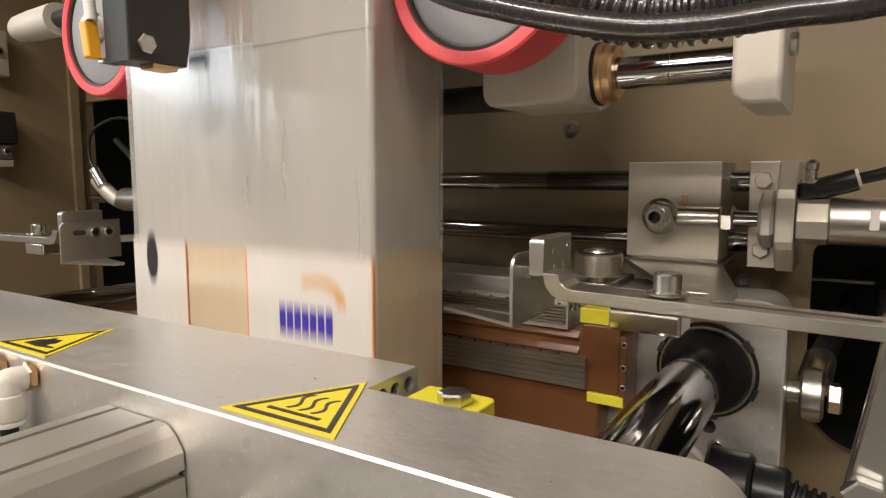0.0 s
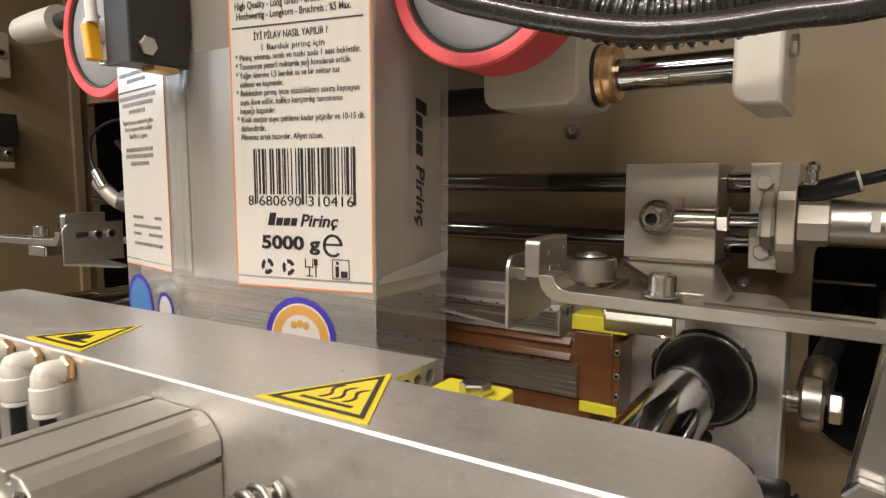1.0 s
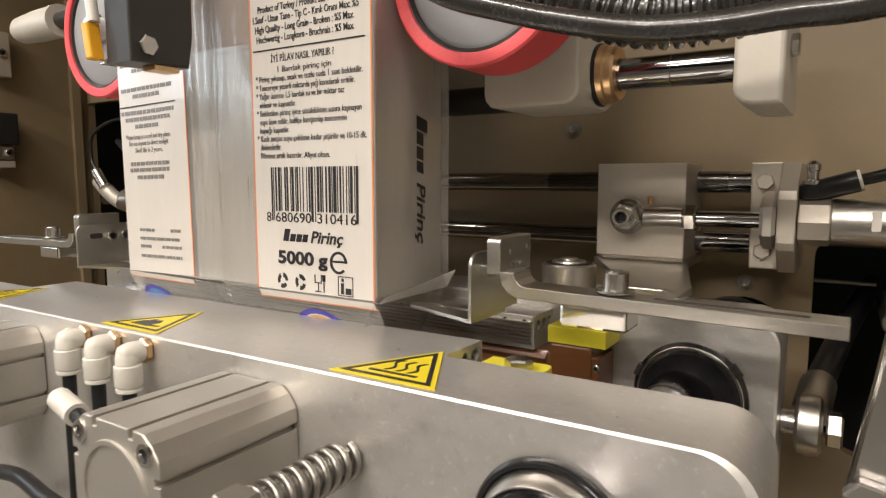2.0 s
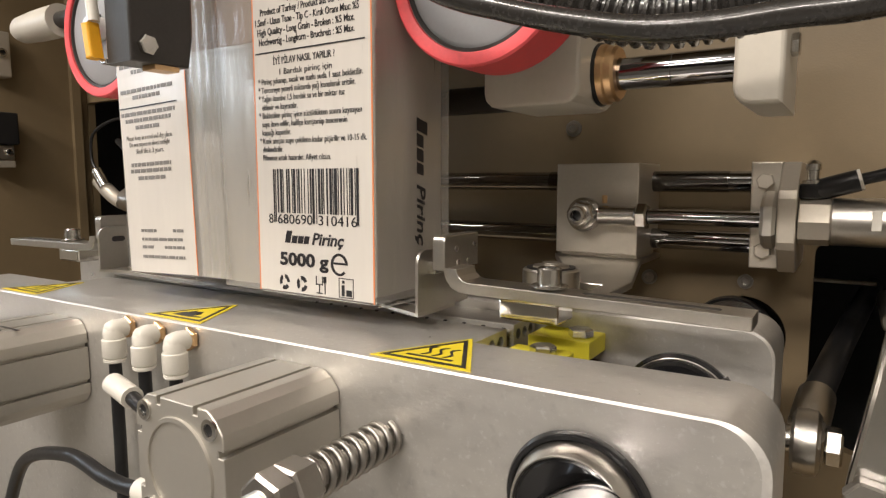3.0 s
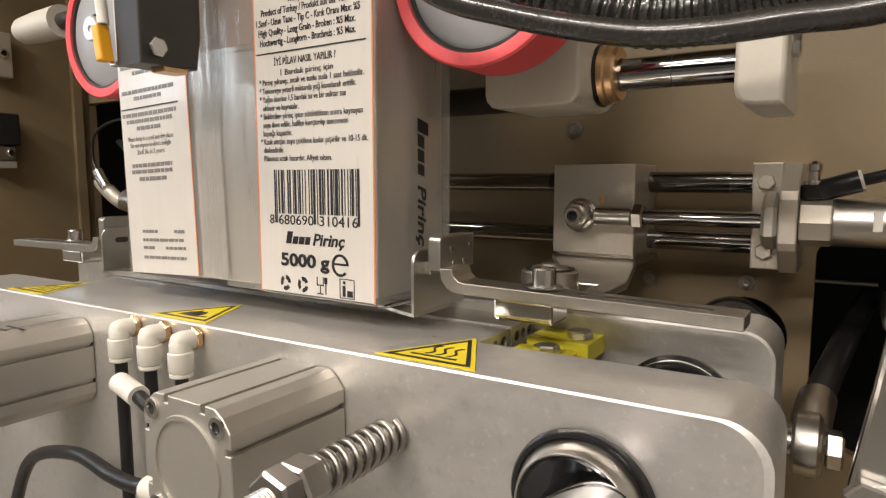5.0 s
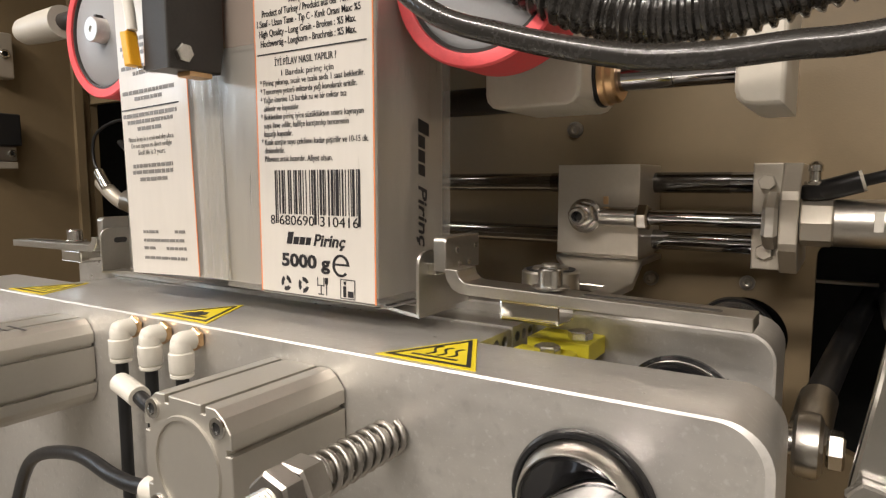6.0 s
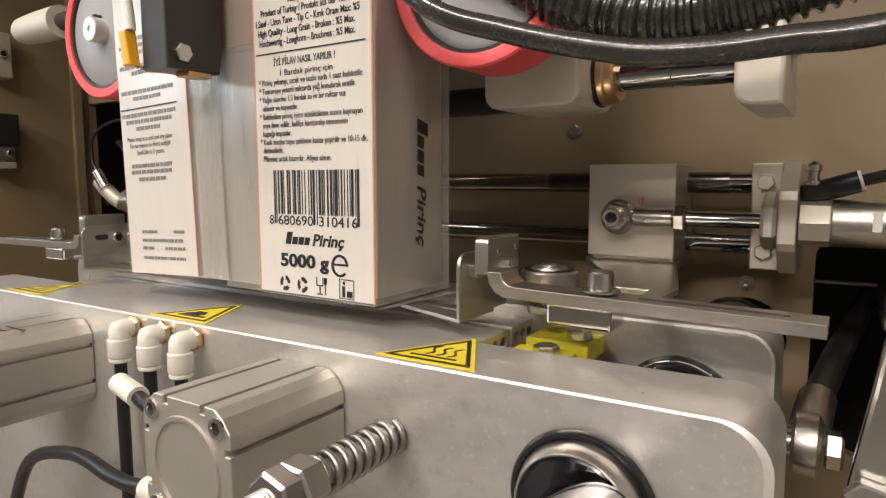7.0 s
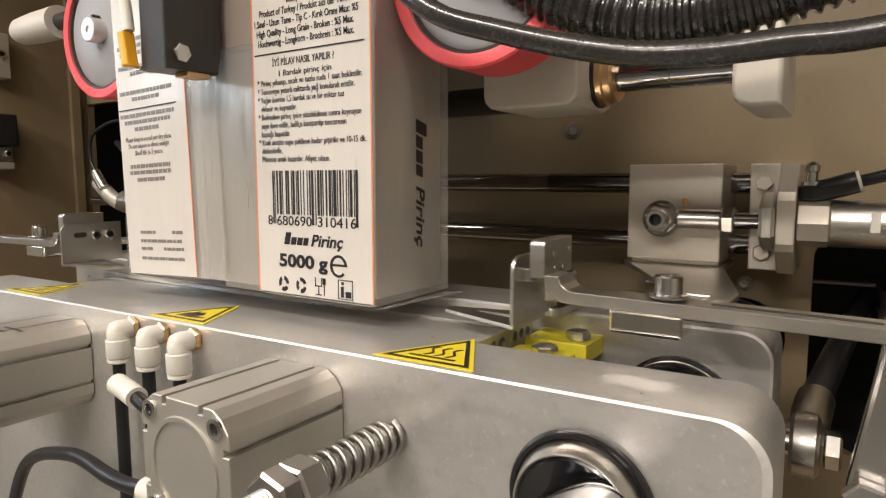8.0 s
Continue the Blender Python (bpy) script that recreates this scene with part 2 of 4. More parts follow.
def letters(body, size, width=0.0, shear=0.0, bold=0.0):
    """Raised lettering in x, z facing -y, its lower left corner at the origin; width: the length it is fitted to."""
    cu = bpy.data.curves.new("t", "FONT")
    cu.body, cu.size, cu.shear, cu.offset, cu.extrude, cu.resolution_u = body, size, shear, bold, 0.00008, 3
    ob = bpy.data.objects.new("t", cu)
    scene.collection.objects.link(ob)
    me = ob.to_mesh()
    bm = bmesh.new()
    bm.from_mesh(me)
    ob.to_mesh_clear()
    bpy.data.objects.remove(ob)
    bpy.data.curves.remove(cu)
    xs = [v.co.x for v in bm.verts]
    k = width / (max(xs) - min(xs)) if width else 1.0
    bm.transform(Matrix.Diagonal((k, 1, 1, 1)) @ Matrix.Translation((-min(xs), 0, 0)))
    bm.transform(Matrix.Rotation(math.pi / 2, 4, "X"))
    return bm


def moved(bm, x=0, y=0, z=0, rx=0, ry=0, rz=0):
    bm.transform(pose(x, y, z, rx, ry, rz))
    return bm


def socket_screw(name, r, h, axis, place, parent, head=1):
    """A cap screw with its socket; head: +1 or -1, the way along the axis it faces."""
    s = head
    bm = lathe([(0, 0), (r, 0), (r, s * h * 0.85), (r * 0.88, s * h), (r * 0.60, s * h), (r * 0.54, s * h * 0.15), (0, s * h * 0.15)], axis, place, 24)
    screw = part(name, bm, M_POLISH, parent, smooth=True)
    # black disc low in the recess: the socket's inner shade as colour
    part("socket", lathe([(r * 0.56, s * h * 0.45), (r * 0.52, s * h * 0.28), (0, s * h * 0.28)], axis, place, 6), M_BLACK, screw, "hexagon socket bottom, black for the shade inside it")
    return screw


# ---- the hall and the machine's cabinet ----
def hall():
    x0, x1, y0, y1, h = -2.2, 2.0, -3.2, 1.2, 2.8
    tagged(part("floor", box(x0, x1, y0, y1, -0.1, 0.0, 0), M_FLOOR), "grey painted concrete floor of the hall", "floor", kind="structure")
    tagged(part("wall_south", box(x0, x1, y0 - 0.1, y0, 0, h, 0), M_HALL), "plain pale hall wall facing the machine", "wall", kind="structure")
    tagged(part("wall_east", box(x1, x1 + 0.1, y0, y1, 0, h, 0), M_HALL), "plain pale hall wall beside the machine", "wall", kind="structure")
    panes = [rounded(-2.0 + 0.36 * k, -1.69 + 0.36 * k, 1.42, 1.80, 0.004) for k in range(6)]
    tagged(part("wall_west", holed([(y0, 0), (y1, 0), (y1, h), (y0, h)], panes, x0 - 0.1, x0, "x"), M_HALL), "plain pale hall wall with six windows", "wall", kind="structure")
    tagged(part("backdrop", box(x0 - 0.42, x0 - 0.40, -2.8, 1.0, 0.3, 2.7, 0), M_DAY), "plain bright daylight outside the hall windows", "sky", kind="structure")
    tagged(part("wall_north", box(x0, x1, y1, y1 + 0.1, 0, h, 0), M_HALL), "plain pale hall wall behind the machine", "wall", kind="structure")
    tagged(part("ceiling", box(x0 - 0.1, x1 + 0.1, y0 - 0.1, y1 + 0.1, h, h + 0.1, 0), M_HALL), "plain pale hall ceiling", "ceiling", kind="structure")


WALL_Y = 0.22


def cabinet():
    left = rounded(-0.6285, -0.287, 0.86, 1.185, 0.004)
    right = [p for p in rounded(0.2868, 0.46, 0.885, 1.033, 0.040) if p[1] < 0.96] + [p for p in rounded(0.2868, 0.46, 0.885, 1.033, 0.010) if p[1] > 0.96]
    bm = holed([(-0.66, 0.4), (0.52, 0.4), (0.52, 1.75), (-0.66, 1.75)], [left, right, circle(0.244, 0.962, 0.0285)], WALL_Y, WALL_Y + 0.01)
    back = tagged(part("wall_back_panel", bm, M_PAINT), "beige painted steel back panel with cut-outs", "machine panel", kind="structure")
    for x, z, r in ((0.1108, 1.1166, 0.0052), (0.2445, 1.0014, 0.0042), (0.176, 0.9991, 0.0046)):
        part("bolt", lathe([(0, 0.001), (r * 1.25, 0.001), (r * 1.25, -0.001), (r * 0.8, -0.001), (r * 0.8, -0.005), (r * 0.72, -0.0056), (r * 0.46, -0.0056), (r * 0.42, -0.002), (0, -0.002)], "y", (x, WALL_Y, z), 24), M_STEEL, back, "recessed steel socket bolt", True)
        part("bolt_recess", lathe([(r * 0.82, -0.0014), (r * 1.28, -0.0014)], "y", (x, WALL_Y - 0.0004, z), 28), M_DULL, back)
    tagged(part("wall_left_panel", box(-0.64, -0.63, -0.02, WALL_Y, 0.4, 1.75, 0.001), M_PAINT), "beige painted steel side panel of the machine", "machine panel", kind="structure")
    tagged(part("wall_corner_post", slab([(-0.63, 0.196), (-0.6225, 0.196), (-0.6225, 0.2075), (-0.63, 0.2075)], 0.4, 1.6, "z", 0.001), M_PAINT), "narrow folded beige corner post beside a dark opening", "post", kind="structure")
    # near-black sheets: the shade inside the openings is put into their colour
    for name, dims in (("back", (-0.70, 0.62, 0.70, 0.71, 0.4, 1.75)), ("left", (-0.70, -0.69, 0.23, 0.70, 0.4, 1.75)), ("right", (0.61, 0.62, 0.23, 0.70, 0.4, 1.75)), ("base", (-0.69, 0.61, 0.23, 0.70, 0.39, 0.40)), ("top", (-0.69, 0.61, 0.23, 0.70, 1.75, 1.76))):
        tagged(part("wall_shade_box_" + name, box(*dims, 0), M_VOID), "near-black sheet behind the back panel, its colour standing for unlit depth", "machine housing", kind="structure")
    tagged(part("wall_base", box(-0.66, 0.52, -0.22, WALL_Y + 0.01, 0.38, 0.40, 0.001), M_PAINT), "beige painted floor plate inside the machine", "machine panel", kind="structure")
    tagged(part("wall_right_panel", box(0.51, 0.52, 0.0, WALL_Y, 0.4, 1.75, 0.001), M_PAINT), "beige painted steel side panel of the machine", "machine panel", kind="structure")
    # unseen panel, added to keep lamp light off the upper back panel
    tagged(part("wall_top_shade", box(-0.63, 0.51, -0.12, WALL_Y, 1.50, 1.51, 0.001), M_PAINT), "beige painted panel added out of view to shade the upper back panel", "machine panel", kind="structure")


# ---- warning stickers ----
def sticker(parent, x, y, z, sign):
    """A triangle lying on top of the front bar, its base along the front edge."""
    s = 0.0505
    h = s * 0.895

    def tri(k):
        c = h * 0.345
        return [(x + (px - s / 2) * k, y + c + (py - c) * k) for px, py in ((0, 0), (s, 0), (s / 2, h))]
    st = part("warning_sticker", slab(tri(1.0), z + 0.0001, z + 0.0005, "z", 0), M_STICKER, parent, "yellow triangular warning sticker with black sign")
    loop_o, loop_i = tri(0.86), tri(0.73)
    part("border", holed(loop_o, [loop_i], z + 0.0005, z + 0.0007, "z"), M_INK, st)
    if sign == "heat":
        bm = slab([(x - 0.0115, y + 0.0075), (x + 0.0115, y + 0.0075), (x + 0.0115, y + 0.0092), (x - 0.0115, y + 0.0092)], z + 0.0005, z + 0.0007, "z", 0)
        for k in (-1, 0, 1):
            a, b = [], []
            for i in range(15):
                v = i / 14
                px = x + k * 0.0055 + 0.0017 * math.sin(v * 2 * math.pi)
                py = y + 0.011 + 0.0135 * v
                a.append((px - 0.0007, py))
                b.append((px + 0.0007, py))
            bm = join(bm, slab(a + b[::-1], z + 0.0005, z + 0.0007, "z", 0))
        part("heat_sign", bm, M_INK, st)
    else:
        pts = [(-0.010, 0.0075), (0.003, 0.0070), (0.0125, 0.0085), (0.0125, 0.0100), (0.004, 0.0100), (0.0055, 0.0145), (0.002, 0.0190), (-0.003, 0.0175), (-0.0045, 0.0205), (-0.006, 0.0160), (-0.0085, 0.0145)]
        part("crush_sign", slab([(x + a, y + b) for a, b in pts], z + 0.0005, z + 0.0007, "z", 0), M_INK, st)


SHAFT_X, SHAFT_Z = 0.2375, 0.9612
BEARING_X = SHAFT_X - 0.0070
JAW_L = -0.31


def end_fitting(parent, place):
    """A white push-in elbow with its brass thread and black air tube."""
    x, y, z = place
    yt = y - 0.0105
    e = part("air_elbow", join(lathe([(0, -0.0035), (0.0052, -0.0035), (0.0054, -0.0075), (0.0054, -0.0100), (0.0046, -0.0132), (0.0026, -0.0150), (0, -0.0153)], "y", (x, y, z), 28),
                               lathe([(0, 0.0015), (0.0030, 0.0010), (0.0050, -0.0012), (0.0055, -0.0035), (0.0055, -0.0068), (0, -0.0068)], "z", (x, yt, z + 0.0020), 28)), M_WHITE, parent, "white push-in elbow fitting", True)
    part("thread", hexagon(0.0064, -0.0036, 0.0, "y", place, 0.5), M_BRASS, e, "brass threaded end")
    part("collar", lathe([(0, -0.0050), (0.0058, -0.0050), (0.0064, -0.0056), (0.0064, -0.0150), (0.0058, -0.0158), (0.0050, -0.0160), (0.0050, -0.0163), (0.0060, -0.0165), (0.0060, -0.0180), (0.0054, -0.0186), (0.0034, -0.0186), (0, -0.0180)], "z", (x, yt, z), 32), M_WHITE, e, "white release collar", True)
    part("air_tube", sweep([(x, yt, z - 0.018), (x, yt, z - 0.06), (x + 0.002, yt - 0.001, z - 0.12), (x + 0.008, yt, z - 0.20)], 0.0034, 16), M_BLACK, e, "black plastic air tube", True)


def compact_cylinder(parent, cx):
    """A square profile cylinder bolted to the front bar: grooved body, round cover, four screws."""
    z0, z1, y0, y1 = 0.9368, 0.9912, -0.137, -0.0752
    c, g, d = 0.0095, 0.0013, 0.0032

    def side(n):
        """One side of the profile from corner to corner, with two grooves."""
        return [(-n + c, 0), (-0.0115 - g, 0), (-0.0115 - g, -d), (-0.0115 + g, -d), (-0.0115 + g, 0), (0.0115 - g, 0), (0.0115 - g, -d), (0.0115 + g, -d), (0.0115 + g, 0), (n - c, 0)] + [(n - c + 0.0012, -0.0002), (n - 0.0042, -0.0030), (n - 0.0012, -0.0068), (n - 0.0002, -c + 0.0012)]
    out = []
    half = 0.0272
    mz = (z0 + z1) / 2
    for k in range(4):
        a = radians(-90 * k)
        for u, v in side(half):
            px, pz = u, half + v
            out.append((cx + px * math.cos(a) - pz * math.sin(a), mz + px * math.sin(a) + pz * math.cos(a)))
    body = part("cylinder_body", slab(out[::-1], y0, y1, "y", 0.0004, 1), M_CAST, parent, "grey anodised square pneumatic cylinder with grooves")
    part("end_cover", lathe([(0.0200, -0.0006), (0.0210, 0.0003), (0.0190, 0.0005), (0.0, 0.0005)], "y", (cx, y0 - 0.0004, mz), 48), M_CREAM, body, "pale round end cover", True)
    part("cover_ring", lathe([(0.0190, 0.0), (0.0190, -0.0010), (0.0207, -0.0010), (0.0211, 0.0002)], "y", (cx, y0, mz), 48), M_CAST, body, "", True)
    for sx in (-1, 1):
        for sz in (-1, 1):
            socket_screw("screw", 0.0042, 0.0012, "y", (cx + sx * 0.0204, y0, mz + sz * 0.0204), body, -1)
    return body


def front_jaw():
    j = thing("front_sealing_jaw", "brushed aluminium sealing bar with warning stickers and pneumatic cylinders", "sealing jaw")
    out = rounded(JAW_L, 0.2905, 0.80, 1.0, 0.016, "cd")
    part("front_plate", holed(out, [circle(BEARING_X, SHAFT_Z - 0.001, 0.0255, 48), circle(-0.261, SHAFT_Z, 0.0175, 48)], -0.0739, -0.0305), M_ALU, j, "brushed aluminium plate with bright bevelled edge")
    # bright chamfer round the rim of the front face
    inner = rounded(JAW_L + 0.0009, 0.2905 - 0.0028, 0.8009, 1.0 - 0.0009, 0.0151, "cd")
    bm = bmesh.new()
    a = [bm.verts.new((p[0], -0.0739, p[1])) for p in out]
    b = [bm.verts.new((p[0], -0.0748, p[1])) for p in inner]
    n = len(out)
    for i in range(n):
        bm.faces.new((a[i], a[(i + 1) % n], b[(i + 1) % n], b[i]))
    bmesh.ops.recalc_face_normals(bm, faces=bm.faces)
    part("bevel", bm, M_ALU_EDGE, j, "bright bevelled rim")
    part("face", holed(inner, [circle(BEARING_X, SHAFT_Z - 0.001, 0.0255, 48), circle(-0.261, SHAFT_Z, 0.0175, 48)], -0.0748, -0.0736), M_ALU, j)
    part("heater_bar", holed(rounded(-0.0305, 0.0020, 0.90, 1.0, 0.0008, "c"), [circle(-0.0215, 0.9945, 0.0028, 20), circle(-0.0135, 0.9945, 0.0028, 20), circle(-0.0045, 0.9942, 0.0032, 20)], -0.20, 0.163, "x"), M_ALU, j, "aluminium heater bar with drilled end")
    y = part("insulator", slab(rounded(0.1705, 0.201, -0.030, -0.001, 0.004, "c"), 0.979, 0.9942, "z", 0.0006), M_YELLOW, j, "yellow insulating block")
    part("bolt", hexagon(0.0062, 0.9942, 0.9990, "z", (0.190, -0.014, 0), 0.4), M_POLISH, y)
    part("copper_lug", box(0.198, 0.210, -0.012, -0.003, 0.9845, 0.9858, 0.0002), M_BRASS, y, "copper cable lug")
    for x in (-0.185, -0.007, 0.1595):
        sticker(j, x, -0.0712, 1.0, "heat" if abs(x) > 0.05 else "crush")
    at = (BEARING_X, -0.0752, SHAFT_Z - 0.001)
    bear = part("bearing", lathe([(0.0205, 0.012), (0.0205, -0.0092), (0.0209, -0.0098), (0.0214, -0.0098), (0.0219, -0.0092), (0.0240, -0.0020), (0.0242, 0.003)], "y", at, 64), M_STEEL, j, "steel guide bearing in a dark seal", True)
    part("seal", lathe([(0.0240, -0.0020), (0.0248, -0.0030), (0.0262, -0.0030), (0.0270, -0.0020), (0.0273, -0.0002)], "y", at, 64), M_SEAL, bear, "dark glossy seal", True)
    part("wiper", lathe([(0.0, -0.0080), (0.0180, -0.0080), (0.0192, -0.0088), (0.0205, -0.0080), (0.0205, 0.0100)], "y", at, 56), M_SEAL, bear, "dark wiper ring", True)
    compact_cylinder(j, 0.0925)
    c2 = compact_cylinder(j, -0.116)
    for k in range(9):
        part("print_bar", box(-0.1155 + 0.0026 * k, -0.1138 + 0.0026 * k, -0.1125, -0.1105, 0.99122, 0.9913, 0), M_INK, c2)
    for k in range(6):
        part("print_bar", box(-0.1155 + 0.0026 * k, -0.1138 + 0.0026 * k, -0.1185, -0.1168, 0.99122, 0.9913, 0), M_INK, c2)
    for x in (-0.0405, -0.0118, 0.0160):
        end_fitting(j, (x, -0.0752, 0.9930))
    # side tubes of the cylinder
    e = part("air_elbow", sweep([(0.004, -0.112, 0.9765), (0.016, -0.114, 0.9755), (0.027, -0.116, 0.9745)], 0.0052, 18), M_WHITE, j, "white straight push-in fitting", True)
    part("air_tube", sweep([(0.026, -0.1158, 0.9746), (0.044, -0.118, 0.9705), (0.0645, -0.120, 0.966)], 0.0034, 14), M_BLACK, e, "black plastic air tube", True)
    e = part("lower_fitting", sweep([(0.0645, -0.127, 0.9415), (0.0480, -0.1265, 0.9395)], 0.0056, 18), M_WHITE, j, "pale push-in fitting", True)
    part("air_tube", sweep([(0.0490, -0.1265, 0.9396), (0.034, -0.126, 0.9372), (0.015, -0.125, 0.9365), (-0.03, -0.12, 0.935), (-0.09, -0.115, 0.915), (-0.13, -0.11, 0.87)], 0.0036, 14), M_BLACK, e, "black plastic air tube", True)
    # spring-loaded rod
    x, z = 0.1465, 0.9675
    s = part("threaded_rod", lathe([(0, -0.1565), (0.0046, -0.1565), (0.0056, -0.155)] + [(0.0056 if k % 2 else 0.0050, -0.1545 + 0.0008 * k) for k in range(20)] + [(0.0046, -0.137), (0.0046, -0.0752), (0, -0.0752)], "y", (x, 0, z), 28), M_DULL, j, "threaded steel rod", True)
    part("nut", hexagon(0.0108, -0.1440, -0.1345, "y", (x, 0, z), 0.3), M_DULL, s)
    part("nut", hexagon(0.0104, -0.1342, -0.1225, "y", (x, 0, z), 0.05), M_DULL, s)
    turns = 8.2
    coil = [(x + 0.0072 * math.cos(2 * math.pi * turns * i / 130), -0.1220 + 0.0455 * i / 130, z + 0.0072 * math.sin(2 * math.pi * turns * i / 130)) for i in range(131)]
    part("spring", sweep(coil, 0.00145, 10, fine=1), M_DULL, s, "coiled steel spring", True)
    return j


def rear_jaw():
    j = thing("rear_sealing_jaw", "aluminium sealing bar wrapped in brown release cloth", "sealing jaw")
    out = rounded(JAW_L, 0.281, 0.80, 1.0068, 0.014, "cd")
    part("rear_plate", holed(out, [circle(SHAFT_X + 0.0025, SHAFT_Z + 0.001, 0.0265, 48), circle(-0.261, SHAFT_Z, 0.0175, 48), circle(0.243, 0.9285, 0.0042, 20)], 0.0307, 0.0745), M_ALU, j, "brushed aluminium plate with rounded corner")
    inner = rounded(JAW_L + 0.0012, 0.281 - 0.0012, 0.8012, 1.0056, 0.0128, "cd")
    bm = bmesh.new()
    a = [bm.verts.new((p[0], 0.0307, p[1])) for p in out]
    b = [bm.verts.new((p[0], 0.0295, p[1])) for p in inner]
    for i in range(len(out)):
        bm.faces.new((a[i], a[(i + 1) % len(out)], b[(i + 1) % len(out)], b[i]))
    bmesh.ops.recalc_face_normals(bm, faces=bm.faces)
    part("bevel", bm, M_ALU_EDGE, j, "bright bevelled rim")
    part("face", holed(inner, [circle(SHAFT_X + 0.0025, SHAFT_Z + 0.001, 0.0265, 48), circle(-0.261, SHAFT_Z, 0.0175, 48), circle(0.243, 0.9285, 0.0042, 20)], 0.0295, 0.0308), M_ALU, j)
    bar = part("heater_bar", box(-0.215, 0.183, 0.007, 0.0293, 0.885, 0.982, 0.003, 3), M_BROWN, j, "heater bar wrapped in glossy brown release cloth")
    for z0, z1 in ((0.9855, 0.998), (0.9465, 0.9665)):
        pts = []
        n = 6
        for i in range(n):
            h = (z1 - z0) / n
            for q, d in ((0.0, 0.0022), (0.25, 0.0006), (0.75, 0.0006), (0.999, 0.0022)):
                pts.append((d, z0 + (i + q) * h))
        pts += [(0.0072, z1), (0.0072, z0)]
        strip = part("ridged_strip", slab(pts, -0.20, 0.1625 if z0 > 0.97 else 0.176, "x", 0), M_STEEL, bar, "ridged steel sealing strip")
        for k in range(12):
            part("rivet", rod(0.0011, -0.0004, 0.0006, "z", (0.158 - 0.012 * k, 0.0028, z1), 0.0002, 12), M_DARK, strip)
    part("upper_bar", holed(rounded(0.0035, 0.0293, 0.9822, 1.0008, 0.0006, "d"), [circle(0.0090, 0.9950, 0.0028, 20), circle(0.0165, 0.9950, 0.0028, 20), circle(0.0240, 0.9950, 0.0028, 20)], -0.215, 0.1635, "x"), M_ALU, j, "aluminium upper bar with drilled end")
    for z0, z1 in ((0.9775, 0.9785), (0.968, 0.9690)):
        part("cloth_fold", slab([(0.0045, z0), (0.0072, z0 - 0.003), (0.0072, z1 + 0.003), (0.0050, z1)], -0.20, 0.17, "x", 0), M_BROWN, bar)
    part("cloth_flap", box(0.1720, 0.196, 0.0050, 0.029, 0.945, 0.9874, 0.0015), M_BROWN, j, "brown cloth wrapped round the bar's end")
    part("insulator", box(0.1765, 0.199, 0.004, 0.0295, 0.9385, 0.9448, 0.0005), M_YELLOW, j, "yellow insulating strip")
    y = part("insulator", box(0.1710, 0.2035, 0.0045, 0.0288, 0.9875, 0.9968, 0.0006), M_YELLOW, j, "yellow insulating block")
    part("bolt", hexagon(0.0062, 0.9968, 1.0015, "z", (0.196, 0.013, 0), 0.2), M_POLISH, y)
    ep = part("end_plate", box(0.196, 0.200, 0.005, 0.0292, 0.93, 0.982, 0.0004), M_BROWN, j)
    for z in (0.951, 0.963, 0.977):
        socket_screw("screw", 0.0019, 0.001, "y", (0.1985, 0.0049, z), ep, -1)
    # locking ring round the guide shaft
    ring = part("lock_ring", lathe([(0.0130, 0.001), (0.0130, -0.006), (0.0235, -0.006), (0.0256, -0.003), (0.0268, -0.003), (0.0284, -0.0015), (0.0284, 0.003)], "y", (SHAFT_X + 0.0030, 0.029, SHAFT_Z + 0.0020), 56), M_SEAL, j, "black slotted locking ring", True)
    part("ring_rim", lathe([(0.0246, -0.0032), (0.0250, -0.0040), (0.0262, -0.0040), (0.0266, -0.003)], "y", (SHAFT_X + 0.0030, 0.029, SHAFT_Z + 0.0020), 56), M_POLISH, ring, "bright steel rim", True)
    for turn in (52, 112, 172, 232, 292):
        a = radians(turn)
        part("slot_tooth", moved(box(-0.0035, 0.0035, -0.003, 0.0005, 0.0268, 0.0294, 0.0004), SHAFT_X + 0.0030, 0.029, SHAFT_Z + 0.0020, 0, math.degrees(a), 0), M_DARK, ring)
    # side stud with rod end
    x, y0, z = 0.281, 0.0560, 0.9500
    st = part("pivot_stud", rod(0.0068, 0.0, 0.0095, "x", (x, y0, z)), M_POLISH, j, "steel pivot stud", True)
    x -= 0.0004
    eye = part("rod_end", join(lathe([(0.008, -0.0062), (0.0125, -0.0062), (0.0152, -0.0045), (0.0158, 0.0), (0.0152, 0.0045), (0.0125, 0.0062), (0.008, 0.0062)], "x", (x + 0.0135, y0, z), 36),
                               sweep([(x + 0.0135, y0 + 0.010, z + 0.003), (x + 0.0145, y0 + 0.024, z + 0.0075), (x + 0.0155, y0 + 0.04, z + 0.0105)], 0.0092, 22)), M_STEEL, st, "zinc-plated steel rod end", True)
    part("nut", hexagon(0.0092, 0.0210, 0.0285, "x", (x, y0, z), 0.5), M_POLISH, st)
    # the rod's black also holds the shade of the opening it enters
    part("push_rod", sweep([(x + 0.0155, y0 + 0.039, z + 0.0105), (x + 0.0215, y0 + 0.09, z + 0.0190), (x + 0.0280, y0 + 0.15, z + 0.0245), (x + 0.045, y0 + 0.30, z + 0.036)], 0.0075, 22), M_BLACK, st, "dark push rod, the opening's shade put into its black", True)
    # bearing roller on top
    p = (0.1765, 0.020, 0)
